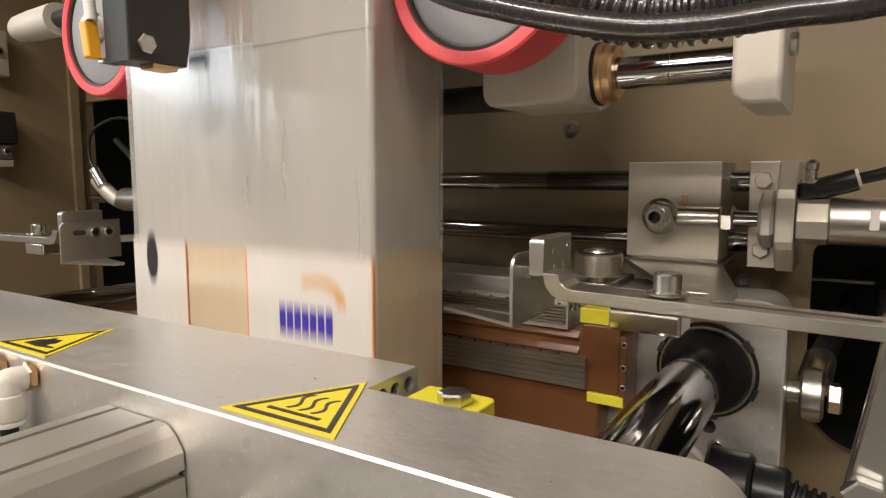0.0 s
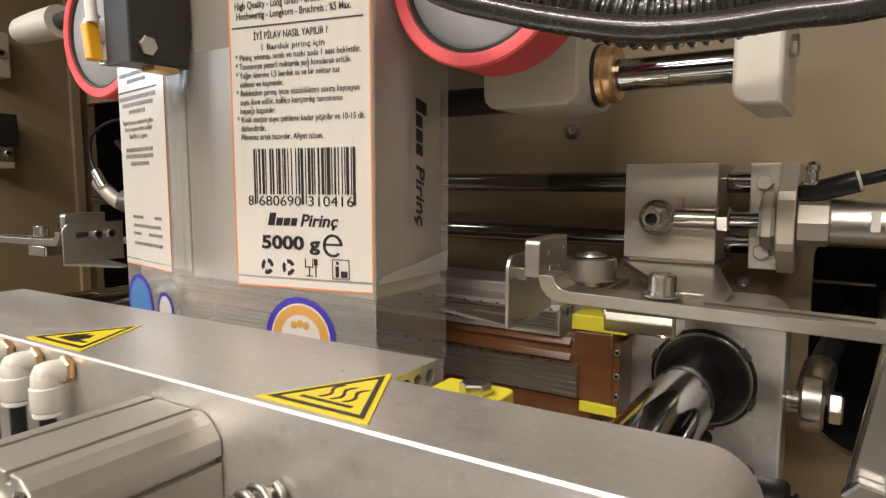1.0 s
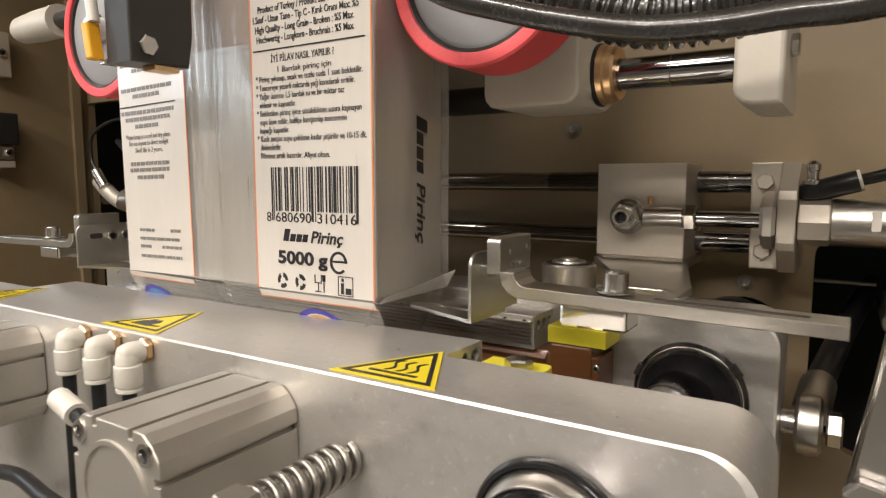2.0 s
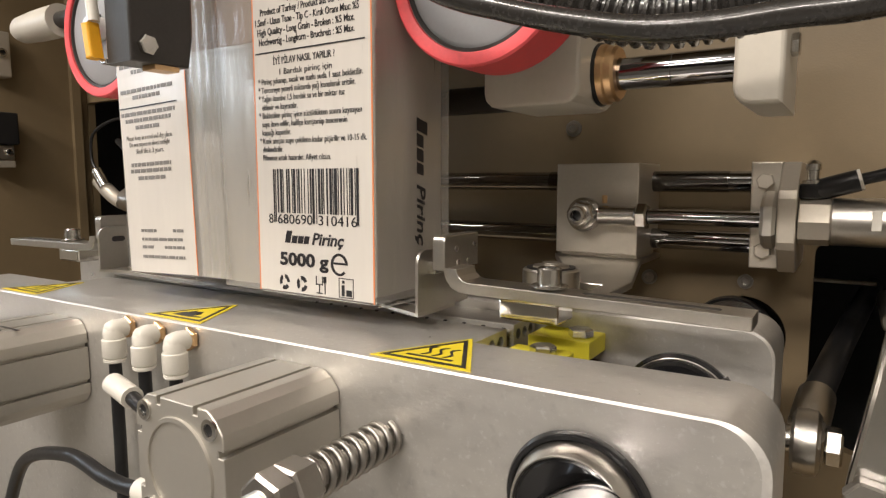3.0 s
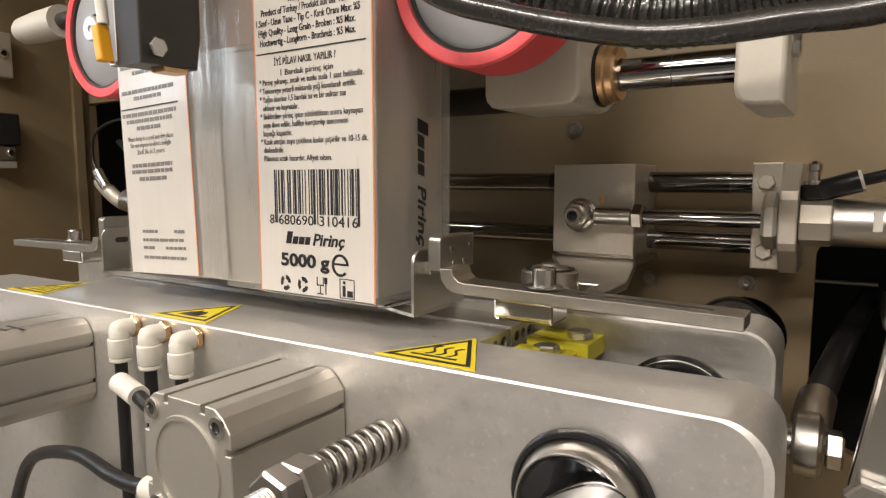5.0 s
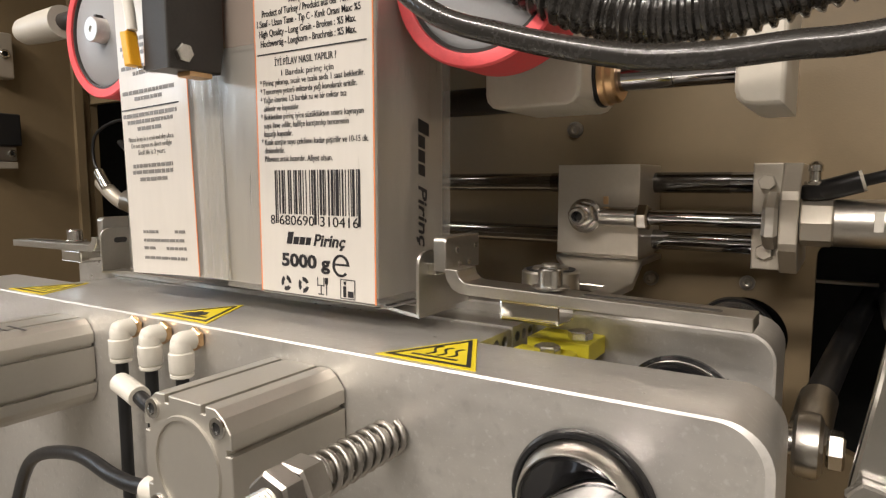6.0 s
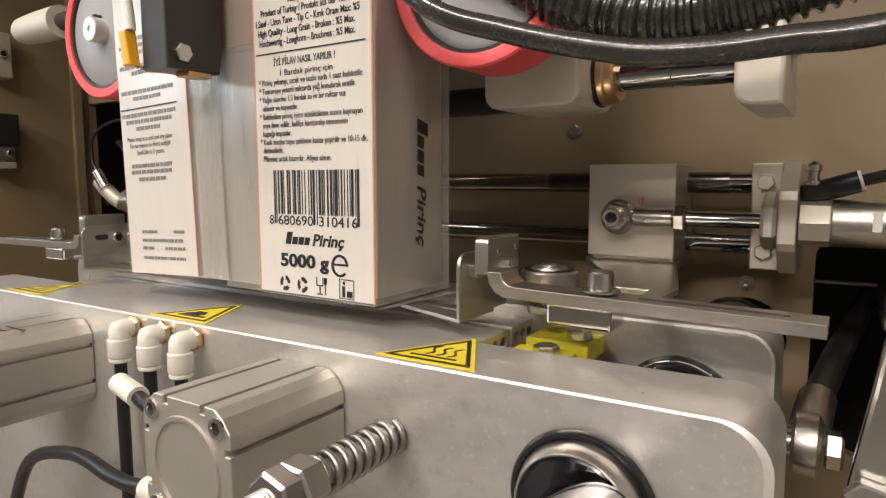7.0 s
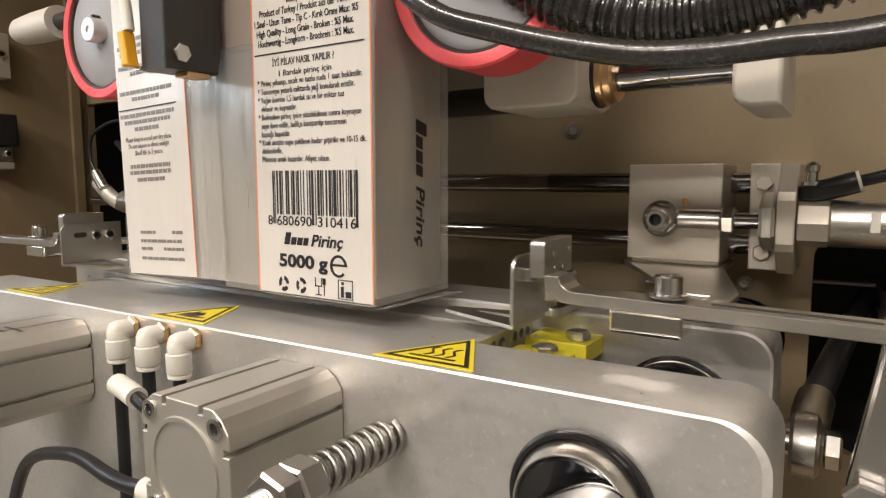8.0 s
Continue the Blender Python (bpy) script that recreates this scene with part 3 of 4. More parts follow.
    r = part("roller", lathe([(0, 1.0325), (0.0045, 1.0325), (0.0045, 1.0315), (0.009, 1.0310), (0.0095, 1.0295), (0.0138, 1.0295), (0.0147, 1.0285), (0.0147, 1.0165), (0.0138, 1.0155), (0.0050, 1.0155), (0.0050, 1.0114), (0, 1.0114)], "z", p, 44), M_STEEL, j, "steel ball-bearing roller", True)
    part("roller_bracket", slab(rounded(0.1665, 0.1865, 0.0110, 0.0640, 0.006, "ab"), 1.0070, 1.0115, "z", 0.0006), M_STEEL, j, "flat steel bracket under the roller")
    part("roller_seal", lathe([(0.0098, 1.0297), (0.0098, 1.0301), (0.0126, 1.0301), (0.0126, 1.0296)], "z", p, 40), M_BLACK, r, "black bearing seal", True)
    # cable connector low on the plate
    c = part("cable_connector", join(rod(0.0185, -0.012, 0.012, "x", (0.258, 0.012, 0.905), 0.002), rod(0.0145, 0.011, 0.030, "x", (0.258, 0.012, 0.905), 0.002)), M_BLACK, j, "black plastic cable connector", True)
    part("corrugated_cable", sweep([(0.286, 0.012, 0.905), (0.305, 0.012, 0.900), (0.325, 0.016, 0.89), (0.345, 0.03, 0.86)], 0.0105, 16, ripple=0.0025, pitch=0.0042, fine=60), M_BLACK, c, "black corrugated cable sleeve", True)
    part("white_lead", sweep([(0.222, 0.026, 0.9235), (0.232, 0.025, 0.9165), (0.243, 0.022, 0.9100), (0.250, 0.016, 0.902)], 0.0022, 12), M_WHITE, j, "thin white lead", True)
    socket_screw("screw", 0.0045, 0.002, "y", (0.2475, 0.0292, 0.917), j, -1)
    return j


def guide_shaft():
    f = thing("guide_shaft", "thick chrome guide shaft carrying the jaws", "shaft", group="guide shafts")
    part("bar", rod(0.0165, -0.21, WALL_Y, "y", (-0.261, 0, SHAFT_Z), 0.001, 56), M_CHROME, f, smooth=True)
    s = thing("guide_shaft", "thick chrome guide shaft carrying the jaws", "shaft", group="guide shafts")
    part("bar", rod(0.0165, -0.21, 0.30, "y", (SHAFT_X, 0, SHAFT_Z), 0.001, 56), M_CHROME, s, smooth=True)
    f = part("flange", lathe([(0.0168, -0.004), (0.0215, -0.004), (0.0225, -0.006), (0.0265, -0.006), (0.0280, -0.004), (0.0280, 0.004)], "y", (SHAFT_X, WALL_Y, SHAFT_Z), 56), M_POLISH, s, "steel flange with black seal", True)
    part("seal", lathe([(0.0262, -0.0062), (0.0272, -0.008), (0.0285, -0.007), (0.0290, -0.0005)], "y", (SHAFT_X, WALL_Y, SHAFT_Z), 56), M_BLACK, f, "black rubber seal", True)


hall()
cabinet()
FRONT_JAW = front_jaw()
REAR_JAW = rear_jaw()
guide_shaft()


# ---- forming tube and film ----
TW, TD = 0.105, 0.034


def shell(x0, x1, y0, y1, z0, z1, r, faces=6, thick=0.0):
    out = rounded(x0, x1, y0, y1, r, "abcd", faces)
    bm = bmesh.new()
    a = [bm.verts.new((p[0], p[1], z0)) for p in out]
    b = [bm.verts.new((p[0], p[1], z1)) for p in out]
    for i in range(len(out)):
        j = (i + 1) % len(out)
        bm.faces.new((a[i], a[j], b[j], b[i]))
    bmesh.ops.recalc_face_normals(bm, faces=bm.faces)
    return bm


def forming_tube():
    t = thing("forming_tube", "square stainless steel forming tube inside the film", "forming tube")
    part("tube_wall", join(shell(-0.1035, 0.1035, -0.0320, 0.0325, 1.0145, 1.1485, 0.004), shell(-0.1020, 0.1020, -0.0305, 0.0310, 1.0145, 1.1485, 0.003)), M_TUBE, t, smooth=True)
    part("upper_sleeve", join(shell(-0.1042, 0.1042, -0.0327, 0.0332, 1.1490, 1.60, 0.004), shell(-0.1020, 0.1020, -0.0305, 0.0310, 1.1490, 1.60, 0.003)), M_TUBE, t, smooth=True)
    part("glide_tape", box(-0.036, 0.019, -0.0333, -0.0328, 1.1515, 1.60, 0.0001), M_TAN, t, "tan glide tape behind the seam")


def panel(w, z0, z1, wave=0.0, n=10, m=8, ph=0.0, ridge=0.0):
    """A thin film panel in x (0..w) and z, facing -y, slightly wavy, with a little thickness."""
    bm = bmesh.new()
    g = [[bm.verts.new((w * i / n, wave * (math.sin(ph + 5.1 * i / n) * 0.6 + math.sin(2.3 * j / m + ph * 2 + 3 * i / n) * 0.5) * math.sin(math.pi * i / n) - ridge * (0.5 - 0.5 * math.cos(6 * math.pi * i / n)) * (0.75 + 0.25 * math.sin(7.0 * j / m + 2 * i / n)), z0 + (z1 - z0) * j / m)) for j in range(m + 1)] for i in range(n + 1)]
    for i in range(n):
        for j in range(m):
            bm.faces.new((g[i][j], g[i + 1][j], g[i + 1][j + 1], g[i][j + 1]))
    bmesh.ops.solidify(bm, geom=list(bm.faces), thickness=0.00015)
    return bm


def flat(x0, x1, z0, z1, y=-0.0004, d=0.00015):
    return box(x0, x1, y - d, y, z0, z1, 0)


def ringband(cx, cz, r0, r1, y, n=48):
    return holed(circle(cx, cz, r1, n), [circle(cx, cz, r0, n)] if r0 else [], y, y + 0.00012)


def emblem(parent, cx, cz, r, y=-0.0006):
    part("emblem", ringband(cx, cz, r * 0.84, r, y), M_BLUE, parent, "round blue, ochre and white printed emblem")
    part("ochre_ring", ringband(cx, cz, r * 0.56, r * 0.80, y), M_OCHRE, parent)
    part("pale_ring", ringband(cx, cz, r * 0.80, r * 0.84, y), M_LABEL, parent)
    part("pale_field", ringband(cx, cz, 0, r * 0.56, y + 0.00003), M_LABEL, parent)
    part("ears", join(*[moved(slab([(-0.07 * r, 0), (0.07 * r, 0), (0.09 * r, 0.42 * r), (-0.09 * r, 0.42 * r)], -0.00012, 0, "y", 0), cx + k * 0.03 * r, y, cz - 0.42 * r, 0, k * 17, 0) for k in (-2, -1, 0, 1, 2)]), M_TEAL, parent)
    part("crown", join(*[moved(slab(circle(0, 0, 0.1 * r, 12), -0.00012, 0, "y", 0), cx + k * 0.17 * r, y, cz + 0.30 * r + 0.04 * r * (1 - abs(k))) for k in (-1, 0, 1)]), M_OCHRE, parent)


def text_line(parent, body, x, z, width, size, shear=0.0, bold=0.0, name="text_line", y=-0.00065, mat=None):
    return part(name, moved(letters(body, size, width, shear, bold), x, y, z), mat or M_INK, parent)


SEED = random.Random(5)


def word_bars(parent, name, x0, x1, z, h, mat):
    """Unreadable words as short bars."""
    x = x0
    while x < x1 - 0.001:
        w = min(SEED.uniform(0.0022, 0.0068), x1 - x)
        part(name, flat(x, x + w, z, z + h, -0.00055), mat, parent)
        x += w + 0.0009


def name_shape(width, h):
    """Four slanted letter-sized bars in x, z: a tall one and three low ones."""
    bars = []
    for x0, x1, k in ((0.0, 0.23, 1.0), (0.28, 0.50, 0.62), (0.54, 0.76, 0.62), (0.80, 1.0, 0.62)):
        bars.append(slab([(width * x0, 0), (width * x1, 0), (width * x1 + 0.25 * h * k, h * k), (width * x0 + 0.25 * h * k, h * k)], -0.00015, 0, "y", 0))
    return join(*bars)


def right_label(parent):
    """Back-of-pack panel: recipe lines, bar code, weight and disposal marks. x runs over the right half of the face."""
    L = part("label", flat(0.0, 0.0833, 1.0125, 1.62, -0.0002, 0.0002), M_LABEL, parent, "white printed label with black text and bar code")
    for x0, x1 in ((-0.0010, -0.0001), (0.0832, 0.0841)):
        part("label_edge", flat(x0, x1, 1.0119, 1.62, -0.0002, 0.0002), M_ORANGE, L)
    # marks: arrows ring, arrows, cup and fork, bin
    for i, cx in enumerate((0.0195, 0.0330)):
        for k in range(3):
            a0 = radians(120 * k + 20 * i)
            pts = [(cx + 0.0040 * math.cos(a0 + v), 1.0180 + 0.0044 * math.sin(a0 + v)) for v in np.linspace(0, 1.5, 7)]
            pts += [(cx + 0.0019 * math.cos(a0 + v), 1.0180 + 0.0020 * math.sin(a0 + v)) for v in np.linspace(1.5, 0, 7)]
            part("recycling_mark", slab(pts, -0.00055, -0.00045, "y", 0), M_INK, L)
    part("cup_mark", join(flat(0.0435, 0.0440, 1.0225, 1.0275, -0.00055), flat(0.0440, 0.0485, 1.0228, 1.0233, -0.00055), flat(0.0480, 0.0485, 1.0225, 1.0275, -0.00055), flat(0.0458, 0.0464, 1.0185, 1.0228, -0.00055), flat(0.0440, 0.0482, 1.0180, 1.0186, -0.00055), flat(0.0498, 0.0504, 1.0180, 1.0275, -0.00055), flat(0.0490, 0.0512, 1.0240, 1.0275, -0.00055)), M_INK, L).location.z = -0.0042
    part("bin_mark", join(flat(0.0600, 0.0604, 1.0172, 1.0276, -0.00055), flat(0.0698, 0.0702, 1.0172, 1.0276, -0.00055), flat(0.0600, 0.0702, 1.0172, 1.0176, -0.00055), flat(0.0600, 0.0702, 1.0272, 1.0276, -0.00055), flat(0.0620, 0.0640, 1.0182, 1.0240, -0.00055), flat(0.0652, 0.0690, 1.0182, 1.0215, -0.00055), flat(0.0624, 0.0640, 1.0248, 1.0264, -0.00055)), M_INK, L).location.z = -0.0040
    text_line(L, "5000 g", 0.0165, 1.0279, 0.0365, 0.0098, bold=0.00035, name="weight_text")
    part("estimated_sign", slab([(0.0605 + 0.0060 * math.cos(v), 1.0305 + 0.0060 * math.sin(v)) for v in np.linspace(0, 5.5, 30)] + [(0.0605 + 0.0042 * math.cos(v), 1.0305 + 0.0046 * math.sin(v)) for v in np.linspace(5.5, 0.25, 30)] + [(0.0565, 1.0316), (0.0565, 1.0305), (0.0648, 1.0305)], -0.0006, -0.00045, "y", 0), M_INK, L)
    nb = part("name_bar", name_shape(0.0180, 0.0068), M_INK, L, "dark slanted bars in place of a brand word")
    nb.data.transform(pose(0.0205, -0.00045, 1.0402))
    text_line(L, "Pirinç", 0.0412, 1.0402, 0.0230, 0.0090, 0.25, 0.0002, name="product_text")
    # bar code
    widths = "2112223114212311321122131412213212312113223111411222131211321132"
    x = 0.0126
    k = 0.0632 / sum(int(c) for c in widths)
    for i, c in enumerate(widths):
        w = int(c) * k
        if i % 2 == 0:
            low = 1.0515 if i in (0, 2, 30, 32, 62) else 1.0568
            part("code_bar", flat(x, x + w * 0.92, low, 1.0808, -0.0006), M_INK, L)
        x += w
    text_line(L, "8", 0.0085, 1.0508, 0.0034, 0.0076)
    text_line(L, "680690", 0.0155, 1.0508, 0.0265, 0.0076)
    text_line(L, "310416", 0.0465, 1.0508, 0.0268, 0.0076)
    z = 1.0856
    for body, x0, w in reversed((("1 Bardak pirinç için", 0.020, 0.038), ("", 0, 0), ("* Pirinç yıkanıp, sıcak ve tuzlu suda 1 saat bekletilir.", 0.0030, 0.0755), ("* Tencereye yeterli miktarda yağ konularak eritilir.", 0.0030, 0.0705), ("* Yağın üzerine 1,5 bardak su ve bir miktar tuz", 0.0030, 0.0635), ("eklenir ve kaynatılır.", 0.0055, 0.0275), ("* Bekletilen pirinç iyice süzüldükten sonra kaynayan", 0.0030, 0.0745), ("suya ilave edilir, hafifçe karıştırılıp tencerenin", 0.0052, 0.0625), ("kapağı kapatılır.", 0.0052, 0.0225), ("* Kısık ateşte suyu çekilene kadar pişirilir ve 10-15 dk.", 0.0030, 0.0775), ("dinlendirilir.", 0.0052, 0.0160), ("Pilavınız artık hazırdır. Afiyet olsun.", 0.0052, 0.0510))):
        if body:
            text_line(L, body, x0, z, w, 0.0046)
        z += 0.0046 if body else 0.0
    text_line(L, "İYİ PİLAV NASIL YAPILIR ?", 0.0150, z + 0.0010, 0.0450, 0.0052, bold=0.00004)
    part("rule_line", flat(0.0015, 0.0800, z + 0.0074, z + 0.0081, -0.0006), M_INK, L)
    z += 0.0118
    for body, x0, w in (("Hochwertig - Longkorn - Bruchreis : %5 Max.", 0.0045, 0.0690), ("High Quality - Long Grain - Broken : %5 Max.", 0.0035, 0.0700), ("1.Sınıf - Uzun Tane - Tip C - Kırık Oranı Max: %5", 0.0020, 0.0745), ("Product of Turkey / Produkt aus der Türkei", 0.0060, 0.0660), ("Menşei : Türkiye", 0.027, 0.026)):
        text_line(L, body, x0, z, w, 0.0052, bold=0.00005)
        z += 0.0053
    for k in range(6):
        word_bars(L, "text_bar", 0.004, 0.076 - 0.004 * (k % 3), z + 0.003 + 0.0068 * k, 0.0026, M_INK)


def left_label(parent):
    L = part("label", flat(0.001, 0.0735, 1.0120, 1.62, -0.0002, 0.0002), M_LABEL, parent, "white printed label with small dark text")
    part("label_edge", flat(0.0735, 0.0744, 1.0120, 1.62, -0.0002, 0.0002), M_ORANGE, L)
    for z, w, v in ((1.0228, 0.028, 0.017), (1.0293, 0.013, 0.021), (1.0345, 0.026, 0.021), (1.0402, 0.017, 0.011)):
        word_bars(L, "date_bar", 0.0165, 0.0165 + w, z - 0.001, 0.0020, M_GREYINK)
        word_bars(L, "date_bar", 0.0625 - v, 0.0625, z - 0.001, 0.0020, M_GREYINK)
    c = 0.0325
    for z, body in ((1.1003, "Please keep in a cool and dry place."), (1.0960, "Do not expose to direct sunlight"), (1.0913, "Shelf life is 2 years.")):
        w = 0.0014 * len(body)
        text_line(L, body, c - w / 2, z, w, 0.0046, mat=M_GREYINK)
    for z, w in ((1.0739, 0.030), (1.0787, 0.046), (1.0828, 0.044), (1.1072, 0.028), (1.1119, 0.050), (1.1162, 0.059), (1.1268, 0.030), (1.1312, 0.057), (1.1432, 0.030), (1.1475, 0.056), (1.156, 0.05), (1.1605, 0.055), (1.165, 0.05)):
        word_bars(L, "text_bar", c - w / 2, c + w / 2, z, 0.0025, M_GREYINK)
    part("rule_line", flat(0.002, 0.0645, 1.1212, 1.1220, -0.0006), M_INK, L)


M_GREYINK = material("grey_ink", (0.20, 0.19, 0.18), 0.4, 0, 0.1, 200)
M_FILM_BACK2 = film_material("creased_film", (0.62, 0.60, 0.56), 0.7)
FILM_Z = 1.0115


def film_tube():
    t = thing("film_bag", "printed plastic film tube of a 5000 g rice bag", "rice bag")
    top = 1.62
    fl = part("front_left_panel", panel(0.1055, FILM_Z, top, 0.0, 12, 16, 0.4), M_FILM, t, "clear film half with white label")
    fl.matrix_basis = pose(-0.1140, -TD, 0)
    left_label(fl)
    fr = part("front_right_panel", moved(panel(0.1165, FILM_Z, top, 0.0, 12, 16, 1.7), -0.1165), M_FILM, t, "clear film half with white label")
    fr.matrix_basis = pose(0.1062, -TD, 0)
    right_label(fr)
    for ob in fr.children:
        ob.location.x -= 0.0850
    # lap seam standing on the left half
    part("lap_seam", moved(panel(0.024, FILM_Z, top, 0.0006, 30, 30, 0.9, 0.0011), 0.0800, -0.0012, 0, 0, 0, 0), M_FILM, fl, "glossy overlapped film seam")
    sr = part("right_side_panel", moved(panel(2 * TD, FILM_Z, top, 0.0008, 8, 16, 2.6), 0, 0, 0, 0, 0, 90), M_FILM, t, "clear film gusset side")
    sr.matrix_basis = pose(0.1062, -TD, 0)
    nb = part("side_name_bar", moved(name_shape(0.030, 0.0100), 0.0352, -0.0004, 1.1085, 0, 90, 0), M_INK, sr, "dark slanted bars in place of a brand word")
    nb.data.transform(pose(0, 0, 0, 0, 0, 90))
    tx = part("side_text", moved(letters("Pirinç", 0.0112, 0.034, 0.25, 0.0002), 0.0352, -0.0006, 1.0725, 0, 90, 0), M_INK, sr)
    tx.data.transform(pose(0, 0, 0, 0, 0, 90))
    sl = part("left_side_panel", moved(panel(2 * TD, FILM_Z, top, 0.0008, 8, 16, 3.3), 0, 0, 0, 0, 0, -90), M_FILM, t, "clear film gusset side")
    sl.matrix_basis = pose(-0.1140, TD, 0)
    bk = part("back_panel", moved(panel(0.2202, FILM_Z, top, 0.0006, 12, 16, 4.3), 0, 0, 0, 0, 0, 180), M_FILM, t, "clear film back")
    bk.matrix_basis = pose(0.1062, TD, 0)
    # bottom flaps, folded under when the jaws close
    fh = 0.0550
    ffr = part("front_flap", moved(panel(0.1165, -fh, 0.0, 0.0, 8, 6, 0.2), -0.1165), M_FILM, t, "clear film with round emblem, folded under the bag")
    part("label_end", flat(-0.0850, -0.0017, -0.0040, -0.0001, -0.0002, 0.0002), M_LABEL, ffr, "white lower end of the printed label")
    part("label_edge", flat(-0.0860, -0.0009, -0.0049, -0.0041, -0.0002, 0.0002), M_ORANGE, ffr)
    emblem(ffr, -0.0455, -0.0312, 0.0220)
    ffl = part("front_flap", panel(0.1055, -fh, 0.0, 0.0, 8, 6, 0.9), M_FILM, t, "clear film with blue emblems, folded under the bag")
    part("label_end", flat(0.001, 0.0735, -0.0030, -0.0001, -0.0002, 0.0002), M_LABEL, ffl, "white lower end of the printed label")
    part("label_edge", flat(0.001, 0.0744, -0.0039, -0.0031, -0.0002, 0.0002), M_ORANGE, ffl)
    part("small_emblem", ringband(0.0620, -0.0293, 0.0095, 0.0120, -0.0006), M_BLUE, ffl)
    part("small_field", ringband(0.0620, -0.0293, 0, 0.0095, -0.00055), M_LABEL, ffl)
    part("pale_emblem", ringband(0.0215, -0.0308, 0.0, 0.0180, -0.0006), M_SKY, ffl)
    part("pale_emblem_rim", ringband(0.0215, -0.0308, 0.0180, 0.0212, -0.0006), M_BLUE, ffl)
    sf = part("side_flap", moved(panel(2 * TD, -fh, 0.0, 0.0003, 8, 6, 1.2), 0, 0, 0, 0, 0, 90), M_FILM, t, "clear film gusset end")
    sg = part("side_flap", moved(panel(2 * TD, -fh, 0.0, 0.0003, 8, 6, 2.2), 0, 0, 0, 0, 0, -90), M_FILM, t, "clear film gusset end")
    # lips that flare out once the bottom is folded
    lip = slab([(0.001, 0.0), (2 * TD - 0.002, 0.0), (2 * TD - 0.001, 0.012), (0.030, 0.0065), (0.006, 0.004)], -0.0005, -0.0003, "y", 0)
    part("gusset_lip", moved(lip, 0.0012, 0, 0, 0, 0, 90), M_FILM_BACK2, sf, "creased gusset lip")
    return t, fl, fr, ffl, ffr, sf, sg


def lower_film():
    """The bag before, still hanging below: clear head space, then a printed and filled part."""
    t = thing("finished_bag", "previous rice bag of printed film hanging below", "rice bag")
    z1, z0, zm = FILM_Z - 0.0555, 0.60, 0.799
    part("head_film", shell(-0.1060, 0.1050, -TD + 0.0005, TD - 0.0005, zm, z1, 0.003), M_FILM, t, "clear film head space", True)
    part("filled_film", shell(-0.1060, 0.1050, -TD + 0.0005, TD - 0.0005, z0, zm, 0.004), M_FILM_BACK, t, "film filled with pale rice", True)
    y = -TD - 0.0002
    part("label", flat(0.0105, 0.104, z0, zm - 0.0005, y), M_LABEL, t, "white printed label with blue lettering")
    part("label", flat(-0.104, -0.0475, z0, zm - 0.0005, y), M_LABEL, t, "white printed label")
    for x in (0.0095, 0.1041, -0.0475):
        part("label_edge", flat(x, x + 0.001, z0, zm - 0.0005, y), M_ORANGE, t)
    for k in range(7):
        part("blue_name_bar", flat(0.037 + 0.0059 * k, 0.0416 + 0.0059 * k, zm - 0.046, zm - 0.031, y - 0.0003), M_BLUE, t)
    part("ochre_arc", slab([(0.066 + 0.021 * math.cos(v), zm - 0.027 + 0.014 * math.sin(v)) for v in np.linspace(0, 2.2, 12)] + [(0.066 + 0.015 * math.cos(v), zm - 0.027 + 0.010 * math.sin(v)) for v in np.linspace(2.2, 0, 12)], y - 0.0004, y - 0.0002, "y", 0), M_OCHRE, t)
    part("dark_mark", slab([(-0.083 + 0.006 * math.cos(v), zm - 0.012 + 0.016 * math.sin(v)) for v in np.linspace(0, 6.2, 24)], y - 0.0004, y - 0.0002, "y", 0), M_INK, t)
    part("registration_mark", flat(-0.036, -0.020, 0.9059, 0.9149, y + 0.0004), M_INK, t)
    return t


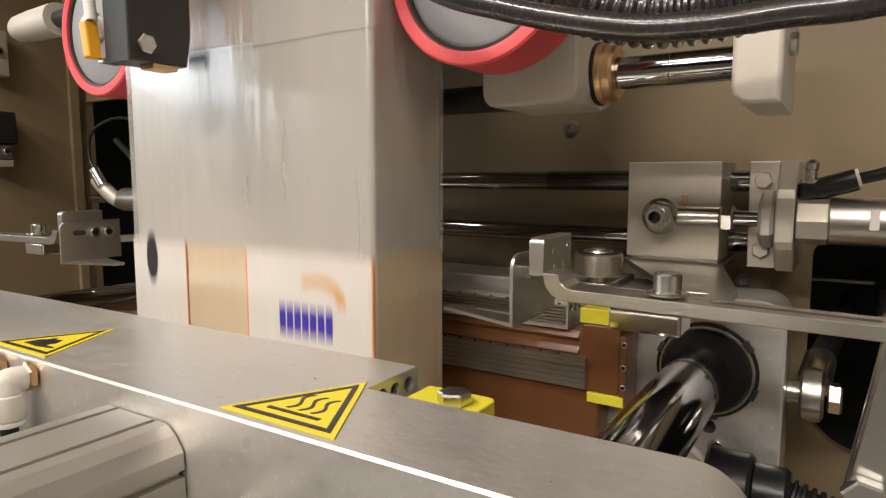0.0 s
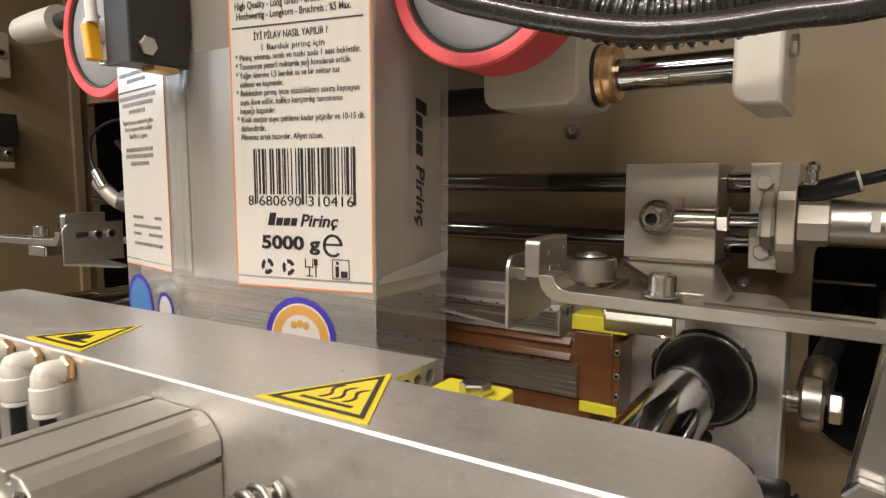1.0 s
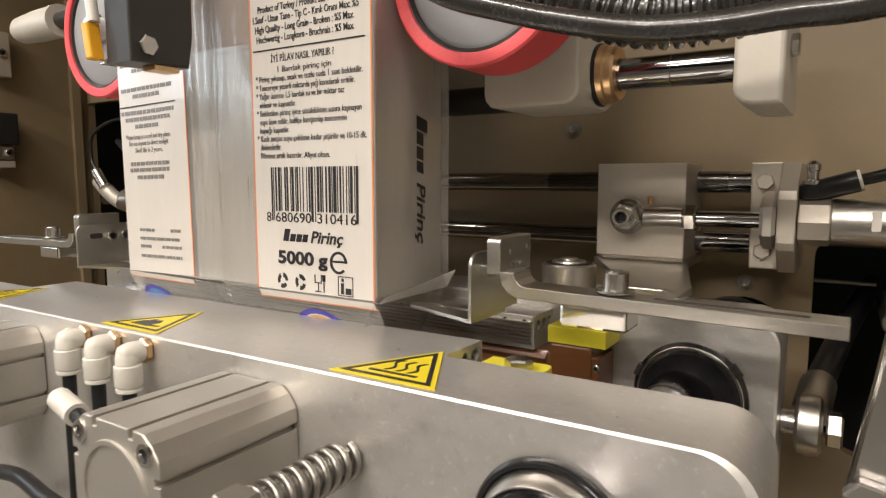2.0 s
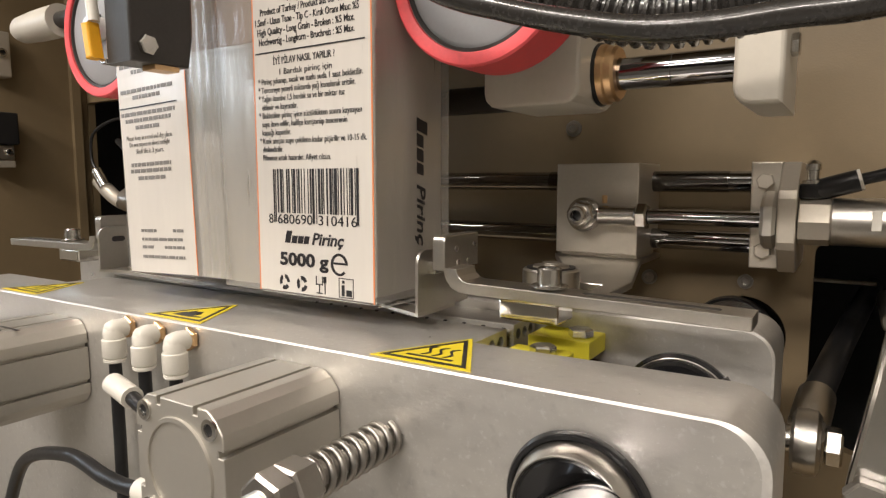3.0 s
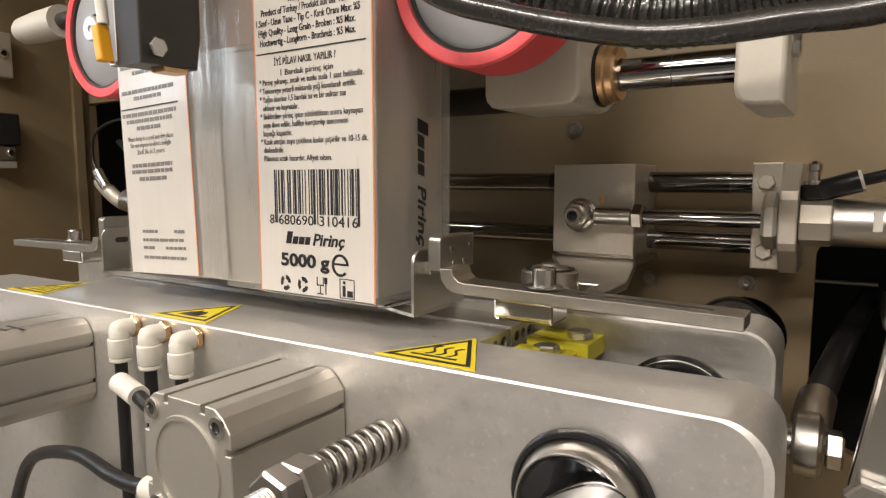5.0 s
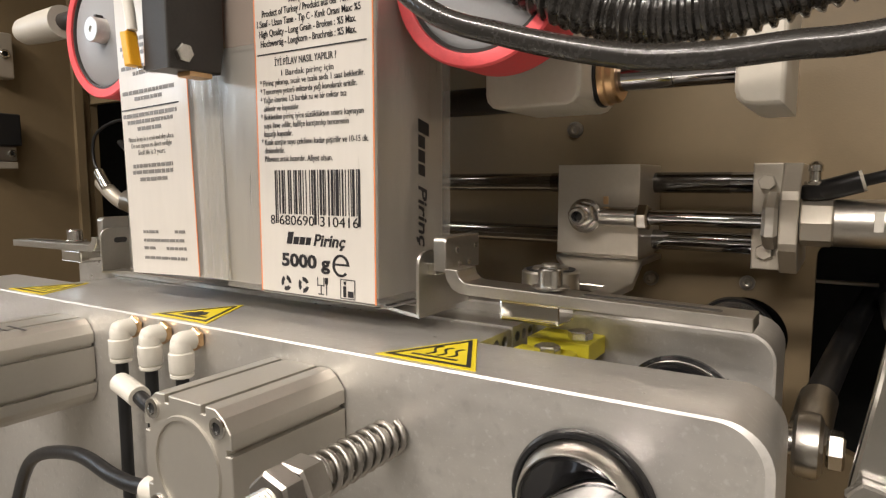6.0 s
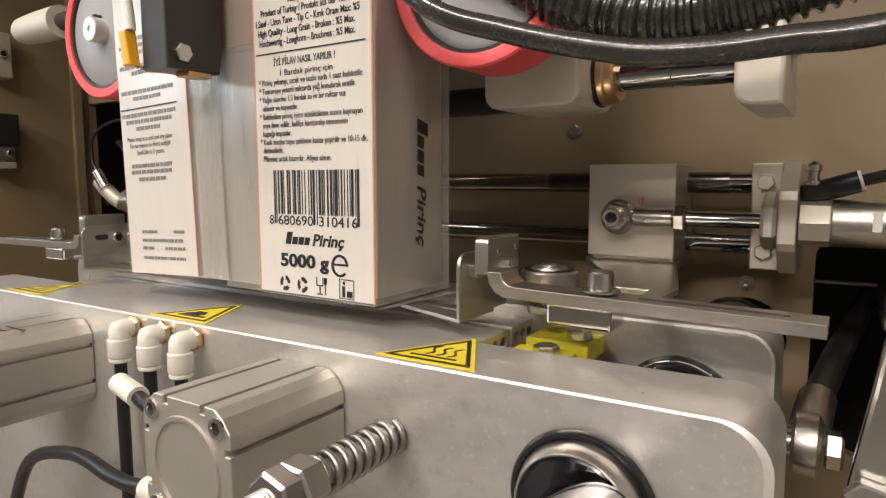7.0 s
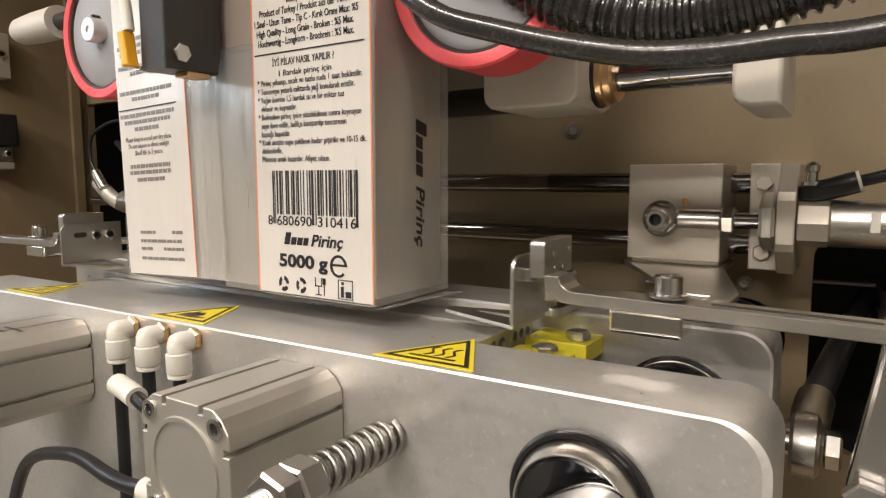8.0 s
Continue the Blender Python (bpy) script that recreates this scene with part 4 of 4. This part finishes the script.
# ---- gusset arms ----
def gusset_arm(side):
    s = side
    a = thing("gusset_arm", "bent steel arm with gusset blade beside the bag", "gusset folder", group="gusset arms")

    def X(v):
        return s * v
    xs = (lambda u, v: (X(u), X(v)) if s > 0 else (X(v), X(u)))
    # blade: upright plate with rounded corners and a bent foot
    bl = part("blade", slab(rounded(-0.029, 0.020, 1.0084, 1.040, 0.007, "d"), *xs(0.1232, 0.1250), "x", 0.0004), M_STEEL, a, "thin bent stainless gusset blade")
    foot = [(X(0.1250), -0.029), (X(0.0785), -0.0125), (X(0.0760), -0.0095), (X(0.0760), -0.0065), (X(0.0785), -0.0040), (X(0.1250), 0.006)]
    part("foot", holed(foot, [[(X(0.0940), -0.0085), (X(0.1225), -0.0135), (X(0.1225), -0.0085), (X(0.0960), -0.0055)]], 1.0068, 1.0085, "z"), M_STEEL, bl)
    sp = part("spacer", box(*xs(0.1250, 0.1300), -0.021, -0.013, 1.028, 1.034, 0.0005), M_POLISH, a)
    up = part("clamp_plate", slab(rounded(-0.0235, 0.0095, 1.0305, 1.0475, 0.003, "d"), *xs(0.1300, 0.1372), "x", 0.0006), M_STEEL, a, "steel clamp plate with screw holes")
    for k, (py, pz) in enumerate(((-0.0125, 1.0405), (-0.0105, 1.0335), (-0.001, 1.0335), (0.0055, 1.0415))):
        part("screw_hole", rod(0.0016, -0.0002, 0.0004, "x", (X(0.1372), py, pz), 0.0002, 14), M_POLISH, up)
    if s < 0:
        part("slot", slab(rounded(-0.019, -0.009, 1.0285, 1.0325, 0.0019), X(0.1231), X(0.1228), "x", 0), M_DARK, bl)
        for py in (-0.002, 0.009):
            socket_screw("screw", 0.0042, 0.003, "x", (X(0.1231), py, 1.0300), bl, 1)
    # arm bent from upright to level
    path = [(0.1374, 1.0320), (0.1374, 1.0300), (0.1385, 1.0262), (0.1415, 1.0225), (0.1455, 1.0207), (0.1500, 1.0204), (0.2740, 1.0204), (0.2740, 1.0258), (0.1510, 1.0258), (0.1480, 1.0264), (0.1455, 1.0285), (0.1445, 1.0310), (0.1445, 1.0320)]
    ar = part("arm", slab([(X(p), q - 0.017 * max(0.0, p - 0.15)) for p, q in path], -0.0245, -0.0065, "y", 0.0003, 1), M_STEEL, a, "flat brushed steel arm")
    part("slot", slab(rounded(*sorted((X(0.205), X(0.262))), -0.0180, -0.0140, 0.0019), 1.02575, 1.0260, "z", 0), M_DARK, ar).data.transform(Matrix(((1, 0, 0, 0), (0, 1, 0, 0), (-0.017 * s, 0, 1, 0.017 * 0.15), (0, 0, 0, 1))))
    part("clamp_block", box(*xs(0.1665, 0.1960), -0.0225, -0.0035, 1.0100, 1.0197, 0.0012), M_MIRROR, a, "mirror-polished clamp block below the arm")
    w = part("washer", rod(0.0085, 1.0258, 1.0272, "z", (X(0.1885), -0.0145, 0), 0.0004), M_POLISH, a, smooth=True)
    part("cap_screw", lathe([(0, 1.0272), (0.0056, 1.0272), (0.0056, 1.0345), (0.0050, 1.0352), (0.0030, 1.0352), (0.0028, 1.032), (0, 1.032)], "z", (X(0.1885), -0.0145, 0), 28), M_POLISH, w, smooth=True)
    return a


def carriage(side):
    """Sliding block on the two rails with the cylinder's rod end."""
    s = side
    c = thing("slide_carriage", "grey steel carriage block on two guide rails", "carriage", group="slide carriages")
    x0, x1 = 0.1227, 0.1815
    bl = part("block", box(*sorted((s * x0, s * x1)), 0.150, 0.205, 1.0230, 1.0862, 0.0008), M_BLOCK, c)
    part("link_plate", slab([(s * p, q) for p, q in ((0.1180, 0.205), (0.1180, 0.160), (0.1640, 0.072), (0.1780, 0.041), (0.1950, 0.040), (0.1955, -0.0060), (0.2060, -0.0060), (0.2060, 0.056), (0.1835, 0.155), (0.1835, 0.205))], 1.0165, 1.0203, "z", 0.0006), M_STEEL, c, "level steel link plate below the block")
    part("spacer", box(*sorted((s * 0.1245, s * 0.1800)), 0.156, 0.200, 1.0203, 1.0232, 0.0003), M_BLOCK, c)
    xb, zb = s * 0.1475, 1.0510
    part("rod_end", join(lathe([(0.004, -0.0045), (0.0098, -0.0045), (0.0118, -0.0025), (0.0118, 0.0025), (0.0098, 0.0045), (0.004, 0.0045)], "y", (xb, 0.1405, zb), 36), rod(0.0066, 0.010, 0.036, "x" , (xb if s > 0 else xb - 0.046, 0.1405, zb), 0.001, 28)), M_POLISH, bl, "steel rod end", True)
    part("hex_ring", hexagon(0.0100, 0.1305, 0.1362, "y", (xb, 0, zb), 0.2), M_POLISH, bl)
    socket_screw("cap_screw", 0.0064, 0.0075, "y", (xb, 0.1306, zb), bl, -1)
    part("grease_nipple", rod(0.0018, 0.008, 0.0135, "z", (xb + s * 0.014, 0.1405, zb), 0.0004, 14), M_BRASS, bl)
    part("lock_nut", hexagon(0.0088, 0.036, 0.0435, "x", (xb if s > 0 else xb - 0.0795, 0.1405, zb), 0.3), M_POLISH, bl)
    part("piston_rod", rod(0.0050, 0.043, 0.24, "x", (xb if s > 0 else xb - 0.283, 0.1405, zb), 0.0008, 28), M_CHROME, c, "chrome piston rod", True)
    return c


def rails():
    for z in (1.0737, 1.0325):
        r = thing("guide_rail", "polished steel guide rail along the back panel", "guide rail", group="guide rails")
        part("bar", rod(0.0072, -0.272, 0.272, "x", (0, 0.190, z), 0.001, 40), M_CHROME, r, smooth=True)
        for x in (-0.261, 0.261):
            part("foot", box(x - 0.008, x + 0.008, 0.190, WALL_Y, z - 0.006, z + 0.006, 0.001), M_STEEL, r)
    # darker length of the upper rail, drawn as a slightly thicker bar over it
    r = thing("dark_rail_length", "darker length of a guide rail", "sleeve")
    part("sleeve", rod(0.0074, 0.104, 0.236, "x", (0, 0.190, 1.0737), 0.0008, 36), M_RAIL_DARK, r, smooth=True)


def air_cylinder(side):
    s = side
    b = thing("air_cylinder", "round steel air cylinder on an angled bracket", "pneumatic cylinder", group="air cylinders")
    ly = 0.1405

    def rx(u, v):
        return sorted((s * u, s * v))
    x = (lambda v: s * v)
    pts = [(0.2540, 1.0205), (0.2700, 1.0205), (0.2700, 1.0858), (0.2530, 1.0858)]
    br = part("bracket", slab([(x(p), q) for p, q in pts], 0.150, WALL_Y, "y", 0.0008), M_BLOCK, b, "zinc bracket plate")
    part("rib", slab([(0.2195, 1.0195), (0.2195, 1.0856), (0.1500, 1.0856), (0.1290, 1.0690), (0.1265, 1.0640), (0.1265, 1.0390), (0.1290, 1.0345), (0.1480, 1.0195)], *rx(0.2701, 0.2800), "x", 0.0010), M_BLOCK, br)
    part("bolt", hexagon(0.0052, -0.0045, 0.0, "y", (x(0.2612), 0.150, 1.0740), 0.2), M_BLOCK, br)
    part("bolt", hexagon(0.0052, -0.0045, 0.0, "y", (x(0.2615), 0.150, 1.0318), 0.5), M_BLOCK, br)
    part("hex_nut", hexagon(0.0172, 0, 0.0085, "x", (x(0.2612) if s > 0 else x(0.2697), ly, 1.0512), 0.0), M_CAST, b)
    part("front_cap", slab(circle(0, 0, 0.0140, 8), *rx(0.2806, 0.2965), "x", 0.0008, place=(0, ly, 1.0512)), M_BLOCK, b)
    part("barrel", rod(0.0135, 0, 0.11, "x", (x(0.2965) if s > 0 else x(0.4065), ly, 1.0512), 0.0008, 44), M_STEEL, b, "bright steel cylinder barrel", True)
    part("type_mark", box(*rx(0.3155, 0.320), ly - 0.0138, ly - 0.0130, 1.0475, 1.0585, 0.0002), M_WHITE, b)
    f = part("air_fitting", join(rod(0.0070, 1.0640, 1.0725, "z", (x(0.2865), ly, 0), 0.001, 24), sweep([(x(0.2890), ly, 1.0688), (x(0.2945), ly - 0.001, 1.0705), (x(0.3035), ly - 0.002, 1.0732), (x(0.3085), ly - 0.002, 1.0747)], 0.0062, 24)), M_BLACK, b, "black push-in air fitting", True)
    part("throttle_screw", lathe([(0, 1.072), (0.0055, 1.072), (0.0055, 1.0745), (0.0032, 1.075), (0.0032, 1.080), (0.0040, 1.0805), (0.0040, 1.0840), (0.0020, 1.0860), (0, 1.0860)], "z", (x(0.2865), ly, 0), 20), M_POLISH, f, "bright throttle screw", True)
    part("release_ring", sweep([(x(0.3084), ly - 0.002, 1.07467), (x(0.3101), ly - 0.002, 1.0752)], 0.0060, 20), M_WHITE, f, "", True)
    part("air_tube", sweep([(x(0.309), ly - 0.002, 1.0749), (x(0.325), ly - 0.006, 1.0795), (x(0.36), ly - 0.01, 1.092), (x(0.42), ly, 1.12)], 0.0033, 14), M_BLACK, f, "thin black air tube", True)


# ---- drive wheels ----
def wheel(cx, cz, r, width=0.034):
    w = thing("drive_wheel", "red rubber-tyred film drive wheel with grey disc", "wheel", group="drive wheels")
    y0 = -0.021
    part("tyre", lathe([(r - 0.0068, 0.003), (r - 0.0068, 0.0005), (r - 0.0060, 0.0), (r - 0.001, 0.0), (r, 0.001), (r, width - 0.001), (r - 0.001, width), (r - 0.0068, width), (r - 0.0068, 0.003)], "y", (cx, y0, cz), 72), M_RED, w, "red rubber tyre", True)
    d = part("disc", lathe([(0, 0.0025), (r - 0.0110, 0.0025), (r - 0.0088, 0.0040), (r - 0.0088, 0.0040), (r - 0.0084, 0.0020), (r - 0.0070, 0.0020), (r - 0.0070, 0.032), (0, 0.032)], "y", (cx, y0, cz), 72), M_DISC, w, "matt grey wheel disc", True)
    part("groove", lathe([(r - 0.0090, 0.0038), (r - 0.0088, 0.0016), (r - 0.0074, 0.0016), (r - 0.0072, 0.0030)], "y", (cx, y0, cz), 72), M_DARK, d, "", True)
    h = part("hub", lathe([(0, -0.0060), (0.0022, -0.0060), (0.0024, -0.0070), (0.0082, -0.0070), (0.0088, -0.0062), (0.0088, 0.0026)], "y", (cx, y0, cz), 36), M_ALU, d, "aluminium hub with shaft end", True)
    part("key", box(cx - 0.0015, cx + 0.0015, y0 - 0.0035, y0 + 0.002, cz + 0.0085, cz + 0.0108, 0.0003), M_DARK, h)


def wheel_carrier():
    c = thing("wheel_carrier", "cream enamelled housing sliding on a chrome shaft", "wheel carrier")
    part("housing", slab(rounded(0.131, 0.1862, 1.1138, 1.22, 0.008, "ab", 3), 0.030, 0.088, "y", 0.0030, 3), M_CREAM, c, "cream enamelled housing")
    part("rear_axle", rod(0.0085, 0.05, 0.140, "x", (0, 0.075, 1.125), 0.001, 30), M_DARK, c, smooth=True)
    b = part("bushing", lathe([(0.0080, 0.0), (0.0150, 0.0), (0.0160, 0.001), (0.0160, 0.0040), (0.0148, 0.0050), (0.0148, 0.0085), (0.0135, 0.0100), (0.0083, 0.0100)], "x", (0.1872, 0.063, 1.1318), 40), M_BRASS, c, "brass flanged bushing", True)
    part("bushing_seal", lathe([(0.0140, -0.0015), (0.0166, -0.0015), (0.0169, -0.0008), (0.0169, 0.0004), (0.0160, 0.0008)], "x", (0.1872, 0.063, 1.1318), 40), M_BLACK, b, "", True)
    s = part("shaft", rod(0.0084, 0.15, 0.2570, "x", (0, 0.063, 1.1312), 0.001, 44), M_CHROME, c, "chrome shaft", True)
    part("joint_line", rod(0.00845, 0.2245, 0.2250, "x", (0, 0.063, 1.1312), 0.0001, 44), M_DARK, s)
    k = thing("shaft_clamp", "cream enamelled clamp block holding the chrome shaft", "clamp block")
    part("block", slab(rounded(0.2556, 0.2772, 1.1090, 1.2, 0.0085, "a", 3), 0.044, 0.112, "y", 0.0035, 4), M_CREAM, k)
    part("bolt", hexagon(0.0055, 0.0, 0.004, "x", (0.2772, 0.068, 1.1385), 0.3), M_POLISH, k)
    l = thing("round_housing", "cream enamelled round housing of the far wheel", "wheel carrier")
    part("housing", moved(lathe([(0, -0.0855), (0.007, -0.0855), (0.0110, -0.082), (0.0133, -0.075), (0.0150, -0.045), (0.0155, 0.0), (0, 0.0)], "x", (-0.349, 0.05, 1.2290), 36)), M_CREAM, l, smooth=True)
    part("axle", rod(0.008, -0.01, 0.20, "x", (-0.349, 0.05, 1.2290), 0.001, 24), M_DARK, l, smooth=True)


# ---- vertical sealer ----
def back_sealer():
    s = thing("back_seam_sealer", "dark anodised back seam sealing bar with yellow probe connector", "sealing bar")
    X1 = -0.0015
    bl = part("bar", slab([(-0.0735, 1.1345), (-0.040, 1.1352), (-0.0375, 1.1500), (-0.0375, 1.40), (-0.0745, 1.40)], -0.0235, X1, "x", 0.0012), M_DARK, s, "dark anodised bar")
    part("pressing_strip", box(-0.0200, X1 - 0.003, -0.0374, -0.0352, 1.152, 1.40, 0.0004), M_BROWN, s, "brown release cloth strip")
    part("bolt", hexagon(0.0052, 0.0, 0.0045, "x", (X1, -0.0655, 1.1430), 0.4), M_POLISH, bl)
    part("foot_plate", box(-0.014, X1 - 0.001, -0.0600, -0.0455, 1.1322, 1.1350, 0.0004), M_BRASS, s, "brass foot plate")
    part("lug", box(-0.029, -0.0235, -0.0740, -0.0640, 1.1350, 1.1375, 0.0005), M_POLISH, s)
    c = part("connector", slab([(-0.0326, 1.1372), (-0.0264, 1.1376), (-0.0298, 1.1560), (-0.0360, 1.1560)], -0.0795, -0.0725, "y", 0.001), M_CABLE, s, "yellow plug connector")
    part("brass_plug", box(-0.0268, -0.0225, -0.0715, -0.0600, 1.1372, 1.1490, 0.0006), M_BRASS, c)
    part("lead", sweep([(-0.030, -0.0755, 1.1565), (-0.032, -0.0755, 1.170), (-0.036, -0.0765, 1.19), (-0.036, -0.079, 1.25), (-0.02, -0.083, 1.35)], 0.0030, 12), M_WHITE, c, "white lead", True)
    return s


# ---- hoses ----
def hoses():
    h = thing("air_hose", "glossy black rubber hose hanging in a bow", "hose")
    part("tube", sweep([(0.06, -0.040, 1.235), (0.105, -0.052, 1.196), (0.1535, -0.060, 1.1545), (0.1924, -0.060, 1.1385), (0.2357, -0.060, 1.1268), (0.2631, -0.060, 1.1240), (0.2869, -0.060, 1.1245), (0.3102, -0.060, 1.1248), (0.36, -0.055, 1.1325), (0.45, -0.02, 1.168)], 0.0045, 20), M_RUBBER, h, smooth=True)
    c = thing("corrugated_hose", "black corrugated cable sleeve hanging in a bow", "hose")
    part("sleeve", sweep([(0.09, -0.015, 1.255), (0.142, -0.018, 1.199), (0.184, -0.020, 1.162), (0.2240, -0.020, 1.1435), (0.2570, -0.020, 1.1405), (0.295, -0.020, 1.1475), (0.35, -0.018, 1.162), (0.45, 0.0, 1.20)], 0.0125, 22, ripple=0.0022, pitch=0.0050, fine=44), M_RUBBER, c, smooth=True)
    return h, c


# ---- left side fittings and right lever ----
def side_details():
    lx = -0.6295
    b = thing("door_switch", "black safety switch with bright latch on a panel", "safety switch")
    part("case", box(lx, lx + 0.03, 0.078, 0.1150, 1.1195, 1.160, 0.002), M_BLACK, b)
    part("latch_plate", box(lx, lx + 0.026, 0.078, 0.1095, 1.1005, 1.1185, 0.0012), M_STEEL, b, "bright latch plate")
    socket_screw("screw", 0.0045, 0.003, "x", (lx + 0.026, 0.103, 1.110), b, 1)
    part("lower_plate", box(lx, lx + 0.028, 0.078, 0.1090, 1.0905, 1.0990, 0.0008), M_BLOCK, b)
    k = thing("terminal_block", "small bright terminal block on a panel", "terminal")
    part("body", box(lx, lx + 0.02, 0.09, 0.116, 1.205, 1.262, 0.002), M_BLOCK, k)
    socket_screw("screw", 0.0055, 0.004, "x", (lx + 0.02, 0.105, 1.235), k, 1)
    f = thing("hose_coupling", "bright hose coupling with black cap", "coupling")
    part("body", sweep([(-0.463, 0.14, 1.0735), (-0.448, 0.14, 1.063), (-0.432, 0.14, 1.054), (-0.415, 0.14, 1.048)], 0.0085, 20), M_BLOCK, f, "pale coupling body", True)
    part("cap", sweep([(-0.462, 0.137, 1.085), (-0.452, 0.137, 1.074), (-0.444, 0.137, 1.066)], 0.0070, 18), M_POLISH, f, "bright cap", True)
    part("lead", sweep([(-0.460, 0.137, 1.084), (-0.472, 0.137, 1.10), (-0.465, 0.137, 1.13), (-0.42, 0.14, 1.145), (-0.38, 0.15, 1.14)], 0.0018, 10), M_BLACK, f, "", True)
    m = thing("side_lever", "polished steel lever plate with bolt", "lever")
    part("plate", slab([(0.3065, 0.935), (0.350, 0.930), (0.362, 1.03), (0.3190, 1.030), (0.3154, 1.0033), (0.3100, 0.9693)], -0.024, -0.016, "y", 0.0016), M_POLISH, m)
    part("bolt", hexagon(0.0075, -0.031, -0.024, "y", (0.3160, 0, 0.9650), 0.2), M_POLISH, m)
    d = thing("stop_pin", "short bright pin in the dark opening", "pin")
    part("pin", rod(0.007, 0.20, 0.30, "y", (0.333, 0, 0.985), 0.001, 24), M_STEEL, d, smooth=True)
    q = thing("cross_bar", "thin steel cross bar inside the dark opening", "bar")
    part("bar", rod(0.0017, 0.262, 0.326, "x", (0, 0.30, 0.9955), 0.0004, 20), M_BLOCK, q, smooth=True)


forming_tube()
FILM, FRONT_L, FRONT_R, FLAP_FL, FLAP_FR, FLAP_R, FLAP_L = film_tube()
LOWER = lower_film()
ARM_R, ARM_L = gusset_arm(1), gusset_arm(-1)
CAR_R, CAR_L = carriage(1), carriage(-1)
rails()
air_cylinder(1)
air_cylinder(-1)
wheel(0.1552, 1.1745, 0.0474, 0.030)
wheel(-0.1590, 1.1830, 0.0480, 0.030)
wheel_carrier()
SEALER = back_sealer()
HOSE, SLEEVE = hoses()
side_details()


def motions():
    jaw = [(0, 0.0), (0.3, 0.004), (0.6, -0.008), (0.8, 0.07), (1.0, 0.185), (1.25, 0.30), (1.5, 0.42), (1.7, 0.51), (2.2, 0.74), (2.8, 0.935), (3.0, 0.965), (3.3, 0.993), (3.5, 1.0), (4.5, 1.0), (8.0, 1.0)]
    # the front bar hangs a little out of level
    level = pose(0.16, 0, 1.0) @ pose(0, 0, 0, 0, -0.6, 0) @ pose(-0.16, 0, -1.0)
    walk(FRONT_JAW, [(t, pose(0, -0.0795 * (1 - k), 0) @ level) for t, k in jaw])
    walk(REAR_JAW, [(t, pose(0, 0.0795 * (1 - k), 0)) for t, k in jaw])
    arm = [(0, 1.0), (0.6, 1.0), (0.8, 0.985), (1.0, 0.955), (1.25, 0.91), (1.5, 0.85), (1.7, 0.77), (2.2, 0.47), (2.8, 0.12), (3.0, 0.056), (3.3, 0.008), (3.5, 0.0), (5.8, 0.0), (6.0, 0.05), (6.25, 0.17), (6.5, 0.30), (7.0, 0.48), (7.5, 0.68), (7.8, 0.85), (8.0, 1.0)]
    for ob, s in ((ARM_R, 1), (ARM_L, -1), (CAR_R, 1), (CAR_L, -1)):
        walk(ob, [(t, pose(s * 0.0560 * k + (-0.034 if ob in (ARM_L, CAR_L) else 0), 0, 0.0015 * k if ob in (ARM_R, ARM_L) else 0)) for t, k in arm])
    drop = [(0, 0.236), (0.1, 0.192), (0.2, 0.150), (0.3, 0.116), (0.4, 0.085), (0.5, 0.060), (0.6, 0.042), (0.7, 0.029), (0.8, 0.020), (0.9, 0.0145), (1.0, 0.011), (1.3, 0.007), (1.7, 0.0035), (2.4, 0.0), (3.0, 0.0), (8.0, 0.0)]
    walk(FILM, [(t, pose(0, 0, z)) for t, z in drop])
    walk(LOWER, [(t, pose(0, 0, z)) for t, z in drop[:13]] + [(2.0, pose(0, 0, -0.02)), (2.5, pose(0, 0, -0.12)), (3.0, pose(0, 0, -0.125)), (8.0, pose(0, 0, -0.125))])
    bulge = [(0, 12.0), (0.5, 12.0), (0.9, 12.0), (1.0, 11.3), (1.25, 7.2), (1.5, 3.2), (1.7, 2.0), (2.1, 0.9), (2.5, 0.3), (2.8, 0.1), (3.1, 0.0), (8.0, 0.0)]
    fold = [0, 0, 0, 0, 0, 3, 10, 35, 64, 81, 87, 87]
    walk(FRONT_L, [(t, pose(-0.1140, -TD, 1.09, 0, -2.2 * min(1.0, max(0.0, (t - 1.2) / 1.6)), -a) @ pose(0, 0, -1.09)) for t, a in bulge])
    walk(FRONT_R, [(t, pose(0.1062, -TD, 0, 0, 0, a)) for t, a in bulge])
    walk(FLAP_FL, [(t, pose(-0.1140, -TD, FILM_Z, 0, 0, -a) @ pose(0, 0, 0, b, 0, 0)) for (t, a), b in zip(bulge, fold)])
    walk(FLAP_FR, [(t, pose(0.1062, -TD, FILM_Z, 0, 0, a) @ pose(0, 0, 0, b, 0, 0)) for (t, a), b in zip(bulge, fold)])
    walk(FLAP_R, [(t, pose(0.1050, -TD, FILM_Z, 0, b, 0)) for (t, a), b in zip(bulge, fold)])
    walk(FLAP_L, [(t, pose(-0.1128, TD, FILM_Z, 0, -b, 0)) for (t, a), b in zip(bulge, fold)])
    press = [(0, -0.0195), (4.7, -0.0195), (5.0, -0.015), (5.4, -0.002), (5.6, 0.0), (8.0, 0.0)]
    walk(SEALER, [(t, pose(0, y, 0)) for t, y in press])
    sag = [(0, 0.0), (4.7, 0.0), (5.1, -0.004), (5.5, -0.013), (5.8, -0.0125), (6.2, -0.011), (6.5, -0.0115), (7.0, -0.0095), (7.5, -0.0090), (8.0, -0.0100)]
    walk(HOSE, [(t, pose(0, 0, z * 0.78)) for t, z in sag])
    walk(SLEEVE, [(t, pose(0, 0, -0.0022 + 0.0010 * min(1.0, z / -0.0125))) for t, z in sag])


motions()
